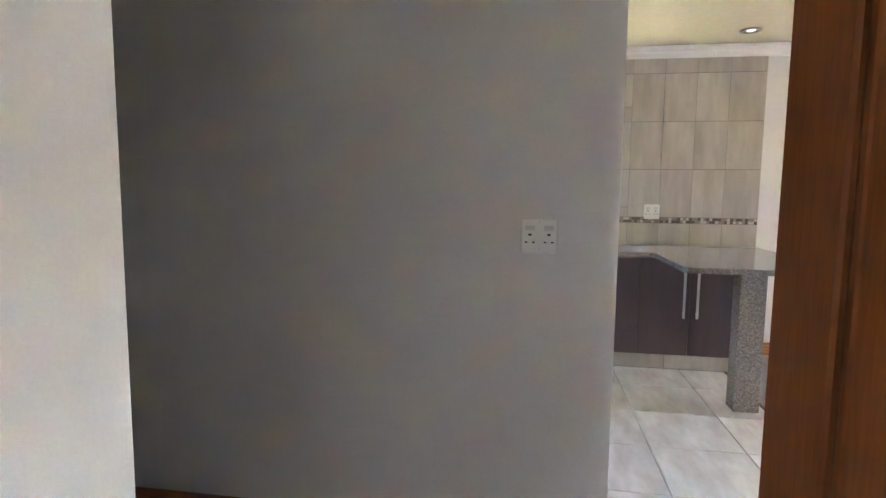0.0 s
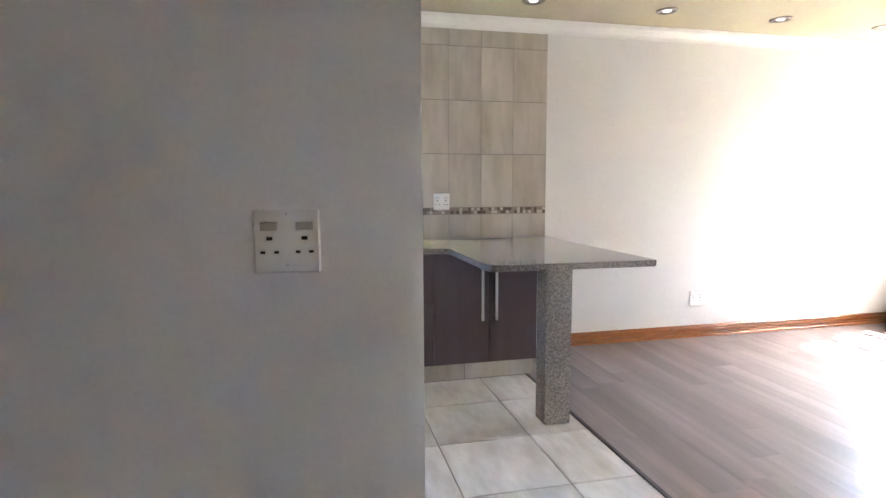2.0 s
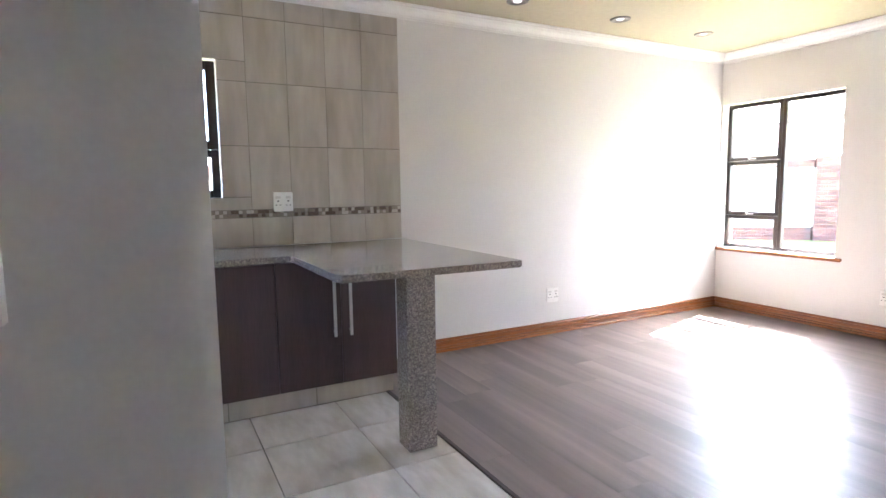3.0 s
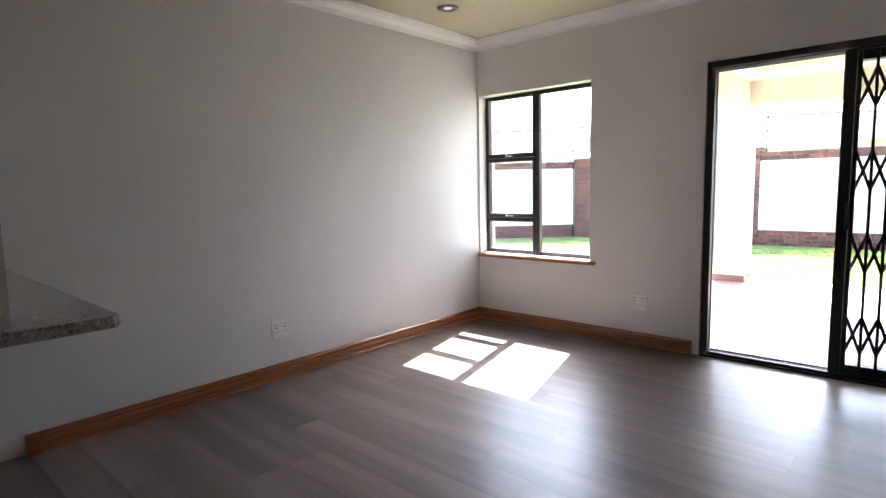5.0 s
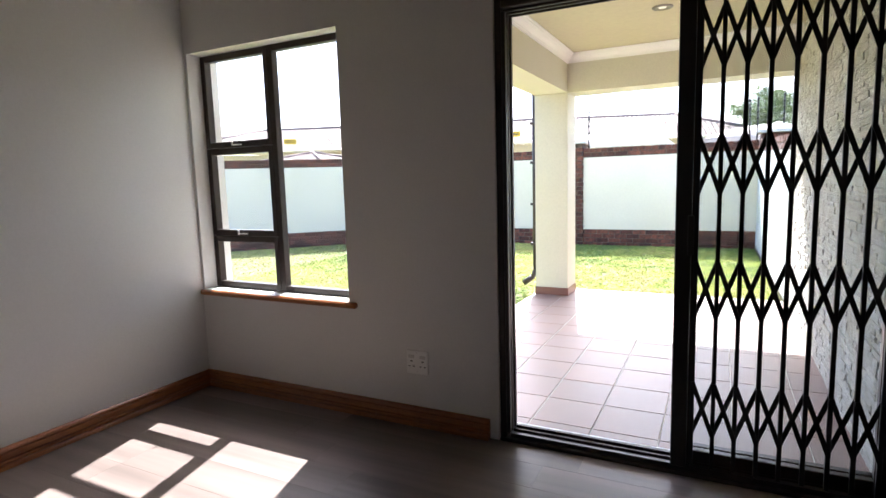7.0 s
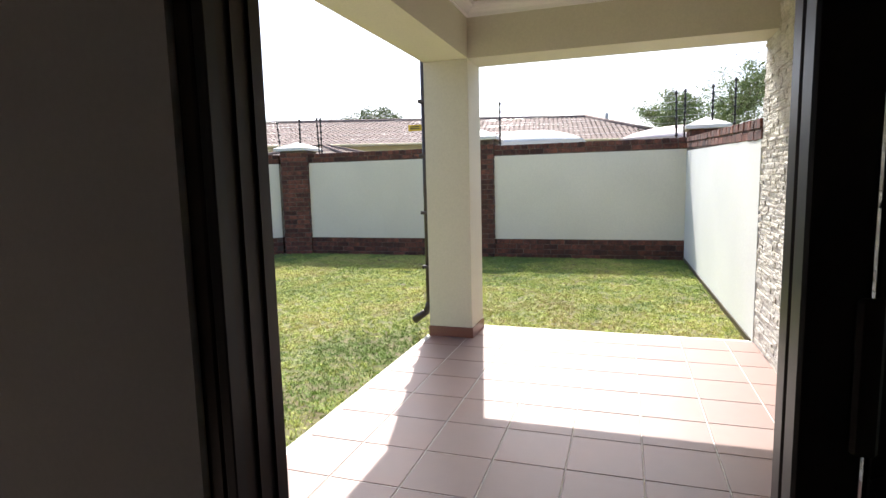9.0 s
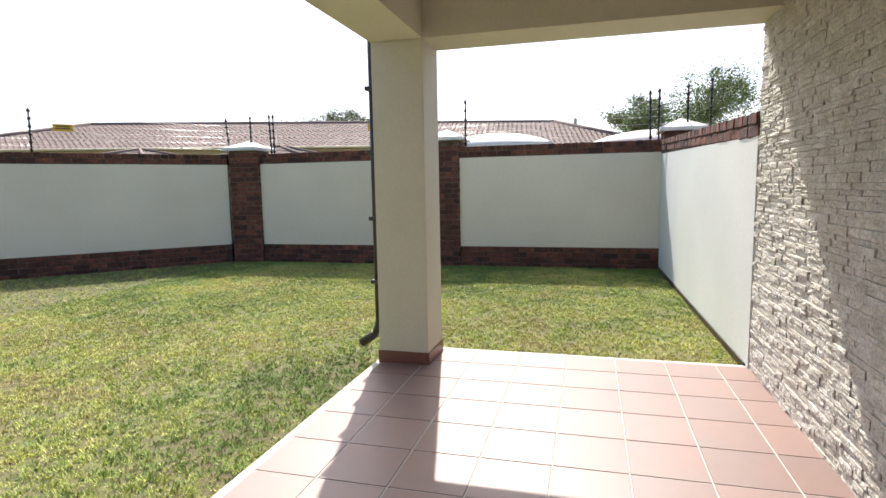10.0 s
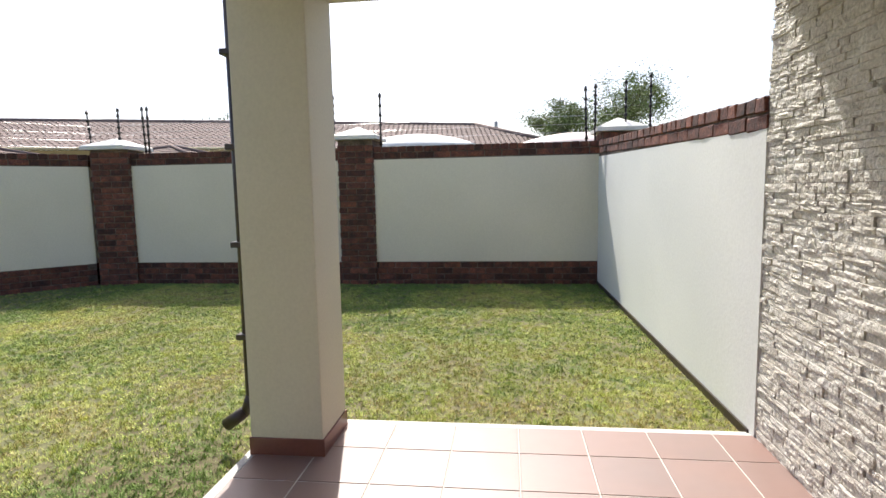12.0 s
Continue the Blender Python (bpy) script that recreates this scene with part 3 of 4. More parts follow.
def lay(meshes, parent, at, along, yaw_jitter=1.2):
    ob = new("brick", rng.choice(meshes))
    ang = math.atan2(along.y, along.x) + radians(rng.uniform(-yaw_jitter, yaw_jitter))
    ob.matrix_basis = Matrix.Translation(at) @ Matrix.Rotation(ang, 4, "Z")
    ob.parent = parent


PITCH = 0.085


def pillar_cap(name, x, y, w, z0, z1, label):
    bm = bmesh.new()
    h = w / 2
    rows = [(h, z0), (h, z0 + 0.05), (h - 0.015, z0 + 0.06), (0.012, z1)]
    loops = [[bm.verts.new((x + sx * r, y + sy * r, z)) for sx, sy in ((-1, -1), (1, -1), (1, 1), (-1, 1))] for r, z in rows]
    for p, q in zip(loops, loops[1:]):
        for i in range(4):
            bm.faces.new((p[i], p[(i + 1) % 4], q[(i + 1) % 4], q[i]))
    bm.faces.new(loops[0][::-1]), bm.faces.new(loops[-1])
    return tagged(part(name, bm, CAP), label, "cap", "pillar caps")


def brick_pillar(x, y, w, top, label, turn=0.0, cap_top=None):
    """A brick pillar whose middle stands at x, y."""
    m = Matrix.Translation((x, y, 0)) @ Matrix.Rotation(radians(turn), 4, "Z")
    h = w / 2 - 0.008
    bm = box(bmesh.new(), -h, h, -h, h, -0.4, top - 0.004)
    pl = tagged(part("brick_pillar", bm, MORTAR), label, "pillar", "garden wall pillars")
    pl.matrix_basis = m
    z, k = ZG - 0.01 + 0.036, 0
    while z + 0.036 < top:
        d = w / 2 - 0.048
        for side in range(4):
            turn_m = Matrix.Rotation(side * math.pi / 2, 4, "Z")
            spots = [(-0.117, STRETCH, 1.02), (0.117, STRETCH, 1.02)] if k % 2 else [(-0.192, HALF, 1), (0, STRETCH, 1.19), (0.192, HALF, 1)]
            for u, ms, wide in spots:
                ob = new("brick", rng.choice(ms))
                ob.parent = pl
                ob.matrix_basis = turn_m @ Matrix.Translation((u * w / 0.5, -d + rng.uniform(-0.002, 0.002), z)) @ Matrix.Rotation(radians(rng.uniform(-1, 1)), 4, "Z") @ Matrix.Diagonal((wide * w / 0.5, 1, 1, 1))
        z += PITCH
        k += 1
    cap = pillar_cap("pillar_cap", x, y, w + 0.14, top, cap_top or top + 0.19, "white painted pyramid pillar cap")
    return pl


brick_pillar(XF + 0.20, 4.81, 0.50, 1.94, "brown face-brick garden wall pillar", cap_top=2.13)
brick_pillar(XF + 0.16, 8.49, 0.54, 1.90, "brown face-brick garden wall pillar", 12, cap_top=2.08)
brick_pillar(XF + 0.27, 1.25, 0.50, 1.955, "brown face-brick pillar at the garden corner", cap_top=2.15)
brick_pillar(0.55, 8.72, 0.50, 1.7, "brown face-brick garden wall pillar behind the kitchen")


def brick_courses(key, plinth_rows, tops, copings, only=None):
    wall, a, along, back, length = GW[key]
    span = length if only is None else min(only, length)
    d = 0.06
    while d < span:
        t = d / length
        top = tops[0] + (tops[1] - tops[0]) * t
        cop = copings[0] + (copings[1] - copings[0]) * t
        z = cop - 0.036
        lay(HEAD, wall, a + along * d + back * (0.098 + rng.uniform(-0.004, 0.004)) + Vector((0, 0, z + rng.uniform(-0.002, 0.002))), along)
        d += 0.116
    row = 0
    levels = [None] + [0.245 - 0.043 - PITCH * r for r in range(plinth_rows)]
    for lv in levels:
        d = 0.11 + (0.115 if row % 2 else 0)
        while d < span:
            t = d / length
            z = lv if lv is not None else copings[0] + (copings[1] - copings[0]) * t - 0.036 - PITCH
            lay(STRETCH, wall, a + along * d + back * (0.046 + rng.uniform(-0.003, 0.003)) + Vector((0, 0, z)), along)
            d += 0.23
        row += 1


brick_courses("front", 4, (1.66, 1.66), (1.835, 1.835))
brick_courses("side", 0, (1.50, 1.63), (1.65, 1.83))
brick_courses("left", 4, (1.66, 1.66), (1.835, 1.835), 7.5)
brick_courses("north", 0, (1.45, 1.45), (1.60, 1.60), 6.0)


# electric fence
def fence_pole(x, y, z0, z1, lean=0.0, label="black electric-fence pole with insulators"):
    p = thing("fence_pole", label, "fence pole", "electric fence poles", at=(x, y, z0))
    h = z1 - z0
    tip = Vector((0, lean, h))
    part("rod", rod(bmesh.new(), (0, 0, -0.1), tip, 0.013, 6), GATE, p)
    n = 6
    for k in range(n):
        c = tip * ((k + 0.7) / n)
        part("insulator", rod(bmesh.new(), c - Vector((0, 0, 0.022)), c + Vector((0, 0, 0.022)), 0.027, 6, 0.017), GATE, p)
    return p


PX = XF + 0.12
for y, z0, z1, lean in ((8.85, 1.80, 2.50, 0.06), (8.41, 2.02, 2.51, 0.0), (8.00, 1.80, 2.52, 0.03), (7.95, 1.80, 2.52, 0.0), (5.15, 1.95, 2.57, 0.0), (4.48, 1.80, 2.58, 0.0), (1.68, 1.80, 2.56, 0.02), (1.57, 1.93, 2.58, 0.0)):
    fence_pole(PX, y, z0, z1, lean)
fence_pole(PX, 1.18, 2.0, 2.62), fence_pole(PX - 0.1, 0.89, 1.93, 2.68)
fence_pole(12.75, 10.75, 1.80, 2.5), fence_pole(10.6, 12.85, 1.80, 2.5)
wires = thing("fence_wire", "thin strands of electric fence wire between black poles", "fence wire")
for k in range(6):
    bm = bmesh.new()
    z = 1.94 + 0.105 * k
    path = [(PX, 1.2, z + 0.03), (PX, 8.8, z), (12.75, 10.75, z), (10.6, 12.85, z), (8.2, 15.2, z)]
    for a, b in zip(path, path[1:]):
        rod(bm, a, b, 0.0022, 4)
    part("strand", bm, STEEL, wires)


def warning_sign(x, y, z, yaw):
    s = thing("warning_sign", "small yellow warning sign hung on the fence wires", "sign", "fence signs", at=(x, y, z))
    s.rotation_euler = (0, 0, radians(yaw))
    part("plate", box(bmesh.new(), -0.13, 0.13, -0.003, 0.003, -0.055, 0.055, 0.001), YELLOW, s)
    for zz, ww in ((0.02, 0.18), (-0.012, 0.2)):
        part("lettering_bar", box(bmesh.new(), -ww / 2, ww / 2, -0.0052, -0.003, zz - 0.008, zz + 0.008), SLOT, s)


YELLOW = material("yellow_sign_paint", (0.75, 0.47, 0.03), 0.5, dark=0.1)
warning_sign(PX, 6.03, 2.22, -90), warning_sign(13.05, 10.46, 2.22, -45)

# neighbour's house
RIDGE = 4.24
RID_A, RID_B = Vector((34.0, 4.3, RIDGE)), Vector((26.5, 24.3, RIDGE))
U = (RID_B - RID_A).normalized()
W = Vector((-U.y, U.x, 0))
house = thing("neighbour_house", "low ochre house with a long tiled hip roof", "house")
EAVE, RUN, OVER, OVER_A = 2.82, 4.9, 4.2, 2.6
bm = box(bmesh.new(), -OVER_A + 0.5, (RID_B - RID_A).length + OVER - 0.6, -RUN + 0.5, RUN - 0.5, -0.3, EAVE - 0.05)
wl = part("wall", bm, HOUSE_WALL, house)
FR = Matrix((U, W, Vector((0, 0, 1)))).transposed().to_4x4()
FR.translation = Vector((RID_A.x, RID_A.y, 0))
wl.matrix_basis = FR
L = (RID_B - RID_A).length
bm = bmesh.new()
for side in (-1, 1):
    rows = 17
    for r in range(rows):
        f0, f1 = r / rows, (r + 1) / rows
        u0, u1 = -OVER_A * (1 - f0), L + OVER * (1 - f0)
        cols = 4 * int((u1 - u0) / 0.22)
        def row_of(f, up):
            out = []
            for c in range(cols + 1):
                u = u0 + (u1 - u0) * c / cols
                u = min(max(u, -OVER_A * (1 - f)), L + OVER * (1 - f))
                z = EAVE + (RIDGE - EAVE) * f + 0.025 * abs(math.sin(math.pi * c / 4)) + up
                out.append(bm.verts.new((u, side * RUN * (1 - f), z)))
            return out
        p, q = row_of(f0, 0.008), row_of(f1, 0.0)
        for c in range(cols):
            bm.faces.new((p[c], p[c + 1], q[c + 1], q[c]))
for s0, e in ((0, -OVER_A), (L, L + OVER)):
    a, b, c = bm.verts.new((e, -RUN, EAVE)), bm.verts.new((e, RUN, EAVE)), bm.verts.new((s0, 0, RIDGE + 0.01))
    bm.faces.new((a, b, c))
roof = part("roof", bm, ROOF_TILE, house)
roof.matrix_basis = FR
part("ridge_cap", rod(bmesh.new(), (-0.1, 0, RIDGE + 0.02), (L + 0.1, 0, RIDGE + 0.02), 0.09, 8), ROOF_TILE, roof)
for s0, e in ((0, -OVER_A), (L, L + OVER)):
    for side in (-1, 1):
        part("hip_cap", rod(bmesh.new(), (s0, 0, RIDGE + 0.02), (e, side * RUN, EAVE + 0.05), 0.1, 8), ROOF_TILE, roof)
bm = bmesh.new()
rod(bm, (-OVER_A, -RUN - 0.04, EAVE - 0.03), (L + OVER, -RUN - 0.04, EAVE - 0.03), 0.045, 8)
rod(bm, (-OVER_A, RUN + 0.04, EAVE - 0.03), (L + OVER, RUN + 0.04, EAVE - 0.03), 0.045, 8)
gt = part("gutter", bm, HOUSE_WALL, house, "cream gutter along the eaves")
gt.matrix_basis = FR
bm = rod(bmesh.new(), (-0.7, 1.0, 3.2), (-0.7, 1.0, 4.3), 0.09, 8)
vp = part("vent_pipe", bm, CONCRETE, house)
vp.matrix_basis = FR
for u in (3, 8, 13, 18):
    bm = box(bmesh.new(), u, u + 1.5, RUN - 0.53, RUN - 0.46, 0.9, 2.1, 0.01)
    wn = part("window", bm, BRONZE, house)
    wn.matrix_basis = FR


def canopy(x, y, length, z, rise, mat, label):
    """A carport under a taut domed sheet with a short valance."""
    c = thing("carport_canopy", label, "carport", "carports", at=(x, y, 0))
    bm = bmesh.new()
    n, deep = 14, 4.4
    def rise_at(i, j):
        return rise * math.sin(math.pi * i / n) ** 0.6 * math.sin(math.pi * j / n) ** 0.6
    top = [[bm.verts.new(((i / n - 0.5) * deep, (j / n - 0.5) * length, z + rise_at(i, j))) for j in range(n + 1)] for i in range(n + 1)]
    for i in range(n):
        for j in range(n):
            bm.faces.new((top[i][j], top[i + 1][j], top[i + 1][j + 1], top[i][j + 1])).smooth = True
    rim = [top[i][0] for i in range(n)] + [top[n][j] for j in range(n)] + [top[i][n] for i in range(n, 0, -1)] + [top[0][j] for j in range(n, 0, -1)]
    low = [bm.verts.new(v.co - Vector((0, 0, 0.12))) for v in rim]
    for i in range(len(rim)):
        k = (i + 1) % len(rim)
        bm.faces.new((rim[i], low[i], low[k], rim[k]))
    bm.faces.new(low)
    part("roof_sheet", bm, mat, c)
    for dx in (-2.0, 2.0):
        for dy in (-0.45, 0.45):
            part("post", rod(bmesh.new(), (dx, dy * length, ZG), (dx, dy * length, z - 0.12), 0.04, 8), CONCRETE, c)


canopy(21.5, 4.95, 3.1, 2.2, 0.42, CAP, "white domed carport sheet behind the garden wall")
canopy(22.5, 1.0, 3.2, 2.22, 0.42, material("pink_sheet", (0.70, 0.58, 0.54), 0.7, dark=0.1), "pinkish domed carport sheet behind the garden wall")


def pavilion(x, y, half, z, top, label):
    """A small open shelter with a tiled hip roof."""
    c = thing("pavilion", label, "shelter", "small tiled shelters", at=(x, y, 0))
    bm = bmesh.new()
    rows = 8
    for side in range(4):
        turn = Matrix.Rotation(side * math.pi / 2, 3, "Z")
        for r in range(rows):
            f0, f1 = r / rows, (r + 1) / rows
            w0, w1 = half * (1 - f0), half * (1 - f1) + 0.001
            h0, h1 = z + (top - z) * f0 + 0.012, z + (top - z) * f1
            q = [turn @ Vector(p) for p in ((-w0, -w0, h0), (w0, -w0, h0), (w1, -w1, h1), (-w1, -w1, h1))]
            bm.faces.new([bm.verts.new(p) for p in q])
    low = [bm.verts.new((sx * half, sy * half, z)) for sx, sy in ((-1, -1), (-1, 1), (1, 1), (1, -1))]
    bm.faces.new(low)
    roof_p = part("roof", bm, ROOF_TILE, c)
    for sx in (-1, 1):
        for sy in (-1, 1):
            part("hip_cap", rod(bmesh.new(), (0, 0, top + 0.02), (sx * half, sy * half, z + 0.03), 0.05, 6), ROOF_TILE, roof_p)
            part("post", rod(bmesh.new(), (sx * half * 0.85, sy * half * 0.85, ZG), (sx * half * 0.85, sy * half * 0.85, z), 0.06, 8), HOUSE_WALL, c)


pavilion(20.0, 15.6, 1.9, 2.0, 2.46, "small tiled hip roof behind the garden wall")
pavilion(20.9, 11.4, 1.7, 2.02, 2.47, "small tiled hip roof behind the garden wall")

# trees
LEAF = material("tree_leaf", (0.165, 0.235, 0.07), 0.6, dark=0.3, grain=0.2, fine=8, spread=0.35, tint=(0.22, 0.26, 0.10))
BARK = material("tree_bark", (0.12, 0.09, 0.065), 0.9, dark=0.3, grain=0.3, fine=20, bump=0.01)


def tree(x, y, base_h, lobes, seed, leaves, leaf, label):
    """A trunk with limbs to every clump; the crown is made of lobes (dx, dy, z, radius, half height, clumps)."""
    t = thing("tree", label, "tree", "", at=(x, y, ZG))
    r = random.Random(seed)
    bm = bmesh.new()
    rod(bm, (0, 0, -0.1), (0.1, 0.05, base_h), 0.22, 10, 0.14)
    verts, faces = [], []
    for dx, dy, z, rad, tall, clumps in lobes:
        hub = Vector((dx * 0.7, dy * 0.7, base_h + (z - base_h) * 0.6))
        rod(bm, (0.1, 0.05, base_h - 0.15), hub, 0.10, 6, 0.05)
        for _ in range(clumps):
            d = Vector((r.gauss(0, 1), r.gauss(0, 1), r.gauss(0, 1))).normalized() * r.uniform(0.25, 1.0) ** 0.5
            c = Vector((dx + d.x * rad, dy + d.y * rad, z + d.z * tall))
            rod(bm, hub, c, 0.035, 5, 0.010)
            s = r.uniform(0.15, 0.38) * rad / 1.4
            for _ in range(leaves):
                p = c + Vector((r.gauss(0, s), r.gauss(0, s), r.gauss(0, s * 0.7)))
                e1 = Vector((r.uniform(-1, 1), r.uniform(-1, 1), r.uniform(-0.6, 0.8))).normalized()
                e2 = e1.cross(Vector((r.uniform(-1, 1), r.uniform(-1, 1), r.uniform(-1, 1)))).normalized()
                w = leaf * r.uniform(0.6, 1.25)
                i = len(verts)
                verts += [tuple(p), tuple(p + e1 * w + e2 * w * 0.45), tuple(p + e1 * w * 2.1), tuple(p + e1 * w - e2 * w * 0.45)]
                faces.append((i, i + 1, i + 2, i + 3))
    part("trunk", bm, BARK, t)
    me = bpy.data.meshes.new("crown")
    me.from_pydata(verts, [], faces)
    me.materials.append(LEAF)
    ob = new("crown", me)
    ob.parent = t
    return t


tree(31.5, -1.0, 2.4, [(0, -1.3, 4.7, 1.5, 1.2, 38), (0.2, 1.75, 4.1, 1.2, 0.8, 28), (0, 0.2, 3.6, 2.1, 0.7, 34)], 5, 320, 0.05, "green leafy tree with a loose open crown")
tree(47.0, 21.5, 3.0, [(0, 0, 6.3, 2.0, 1.0, 34), (0, 3.4, 5.9, 1.5, 0.7, 18)], 8, 150, 0.10, "distant dark green tree behind the house roof")
tree(49.5, 27.0, 3.0, [(0, 0, 6.0, 1.8, 0.8, 20)], 9, 130, 0.10, "distant dark green tree behind the house roof")

# ---- pieces of walls and floors ----
# kitchen wall tiles
tile_parent = tagged(part("splashback", box(bmesh.new(), -2.398, 2.487, YN - 0.004, YN - 0.0005, 0.925, KWIN[2]), GROUT), "beige ceramic tiled kitchen wall", "tiling", "", "structure")
for x0, x1, z0, z1 in ((-2.398, KWIN[0], KWIN[2], 2.512), (KWIN[1], 2.487, KWIN[2], 2.512), (KWIN[0], KWIN[1], KWIN[3], 2.512)):
    part("bedding", box(bmesh.new(), x0, x1, YN - 0.004, YN - 0.0005, z0, z1), GROUT, tile_parent)
TX = [2.487] + [2.205 - 0.26 * k for k in range(14)]
TZ = [0.925, 1.116, 1.166, 1.579, 1.984, 2.386, 2.512]
made = {}


def tile_piece(name, mat, x0, x1, y0, y1, z0, z1, parent, soft=0.0015):
    size = (round(x1 - x0, 3), round(y1 - y0, 3), round(z1 - z0, 3), mat.name)
    if size not in made:
        a, b, c = size[0] / 2, size[1] / 2, size[2] / 2
        made[size] = mesh_of(name, box(bmesh.new(), -a, a, -b, b, -c, c, soft), mat)
    ob = new(name, made[size])
    ob.matrix_basis = Matrix.Translation(((x0 + x1) / 2, (y0 + y1) / 2, (z0 + z1) / 2))
    ob.parent = parent
    return ob


g = 0.0024
for xa, xb in zip(TX[1:], TX):
    for za, zb in zip(TZ, TZ[1:]):
        if zb - za < 0.06:
            continue
        for qa, qb, ra, rb in (((xa, xb, za, zb),) if xa >= KWIN[1] or xb <= KWIN[0] or za >= KWIN[3] or zb <= KWIN[2] else
                               ((xa, xb, za, min(zb, KWIN[2])), (xa, xb, max(za, KWIN[3]), zb), (max(xa, KWIN[1]), xb, max(za, KWIN[2]), min(zb, KWIN[3])), (xa, min(xb, KWIN[0]), max(za, KWIN[2]), min(zb, KWIN[3])))):
            if qb - qa > 0.02 and rb - ra > 0.02:
                tile_piece("wall_tile", WALL_TILE, qa + 0.0015, qb - 0.0015, YN - 0.0085, YN - 0.0035, ra + g, rb - g, tile_parent, 0.0006)
rng = random.Random(11)
for k in range(3):
    bm = bmesh.new()
    rr = random.Random(3)
    for row in range(2):
        for c in range(190):
            pick = rr.choice((0, 0, 1, 1, 2))
            if pick == k:
                x = 2.484 - 0.0238 * (c + 1)
                box(bm, x, x + 0.022, YN - 0.009, YN - 0.003, 1.118 + 0.0238 * row, 1.140 + 0.0238 * row)
    tagged(part("mosaic_band", bm, MOSAIC[k], tile_parent), "brown and cream mosaic tile band", "", "", "stuff")

# plinth tiles, kitchen floor tiles
for k in range(7):
    xb = 2.15 - 0.5 * k
    tile_piece("plinth_tile", WALL_TILE, max(xb - 0.5, -1.2) + g, xb - g, 4.470, 4.478, 0.002, 0.115, kick)
fl = tagged(new("kitchen_floor"), "marbled cream ceramic kitchen floor tiles", "floor", "", "structure")
for i in range(8):
    for j in range(6):
        xb, yb = (2.098 if i == 0 else 1.76 - 0.5 * (i - 1)), 4.54 - 0.5 * j
        xa, ya = (1.76 if i == 0 else xb - 0.5), max(yb - 0.5, 2.145)
        yb = min(yb, 4.47)
        if xb > -1.5 and yb - ya > 0.03:
            tile_piece("floor_tile", FLOOR_TILE, xa + g, xb - g, ya + g, yb - g, -0.012, 0.0, fl)
box_bm = box(bmesh.new(), 2.098, 2.122, 2.02, YN - 0.02, -0.012, 0.005, 0.003)
setting("floor_trim", box_bm, BRONZE, "dark strip between tiles and laminate", "trim")
bm = box(bmesh.new(), 0.90, 2.098, 2.02, 2.145, -0.012, -0.001)
setting("floor_filler", bm, FLOOR_TILE, "cut floor tiles at the kitchen threshold", "floor")

# laminate planks
lam = tagged(new("laminate_floor"), "grey-brown laminate plank floor with a satin sheen", "floor", "", "structure")
PW, PL = 0.192, 1.28
rng = random.Random(21)


def planks(x0, x1, y0, y1):
    x = x0
    while x < x1 - 0.01:
        xe = min(x + PW, x1)
        y = y0 - rng.uniform(0.1, PL - 0.1)
        while y < y1:
            a, b = max(y, y0), min(y + PL, y1)
            if b - a > 0.04:
                tile_piece("plank", LAMINATE, x + 0.0002, xe - 0.0002, a + 0.0002, b - 0.0002, -0.012, 0.0, lam, 0.0006)
            y += PL
        x = xe


planks(2.122, XE, -0.17, YN)
planks(-0.433, 2.122, -0.17, 2.02)
bm = box(bmesh.new(), -2.4, -0.433, -0.17, 2.02, -0.012, -0.001)
setting("floor_passage", bm, LAMINATE, "grey-brown laminate passage floor", "floor")
bm = box(bmesh.new(), -2.4, XE, -2.6, -0.17, -0.012, -0.002)
setting("floor_back", bm, LAMINATE, "grey-brown laminate floor", "floor")

# patio tiles
ys = [PATIO_Y] + [3.66 - 0.33 * k for k in range(7)] + [YS - 0.02]
xs = [PATIO_X] + [9.868 - 0.3365 * k for k in range(11)] + [XO - 0.02]
for xa, xb in zip(xs[1:], xs):
    for ya, yb in zip(ys[1:], ys):
        if xb - xa > 0.02:
            tile_piece("patio_tile", TERRACOTTA, xa + 0.003, xb - 0.003, ya + 0.003, yb - 0.003, ZP - 0.014, ZP, patio, 0.002)

# ledge stone cladding
rng = random.Random(31)


def stone_verts(l, h, d, r):
    """A split-face block: its front is a small uneven grid, facing +y."""
    nx, nz = 7, 4
    grid = [[(-l / 2 + l * i / (nx - 1), d + (r.uniform(-0.0025, 0.0035) if 0 < i < nx - 1 and 0 < j < nz - 1 else r.uniform(-0.0035, 0.001)), -h / 2 + h * j / (nz - 1)) for i in range(nx)] for j in range(nz)]
    v = [p for row in grid for p in row]
    f = [(j * nx + i, j * nx + i + 1, (j + 1) * nx + i + 1, (j + 1) * nx + i) for j in range(nz - 1) for i in range(nx - 1)]
    n = len(v)
    ring = [i for i in range(nx)] + [(j * nx + nx - 1) for j in range(1, nz)] + [((nz - 1) * nx + i) for i in range(nx - 2, -1, -1)] + [j * nx for j in range(nz - 2, 0, -1)]
    for k in ring:
        v.append((v[k][0], -0.02, v[k][2]))
    m = len(ring)
    f += [(ring[k], n + k, n + (k + 1) % m, ring[(k + 1) % m]) for k in range(m)]
    return v, f


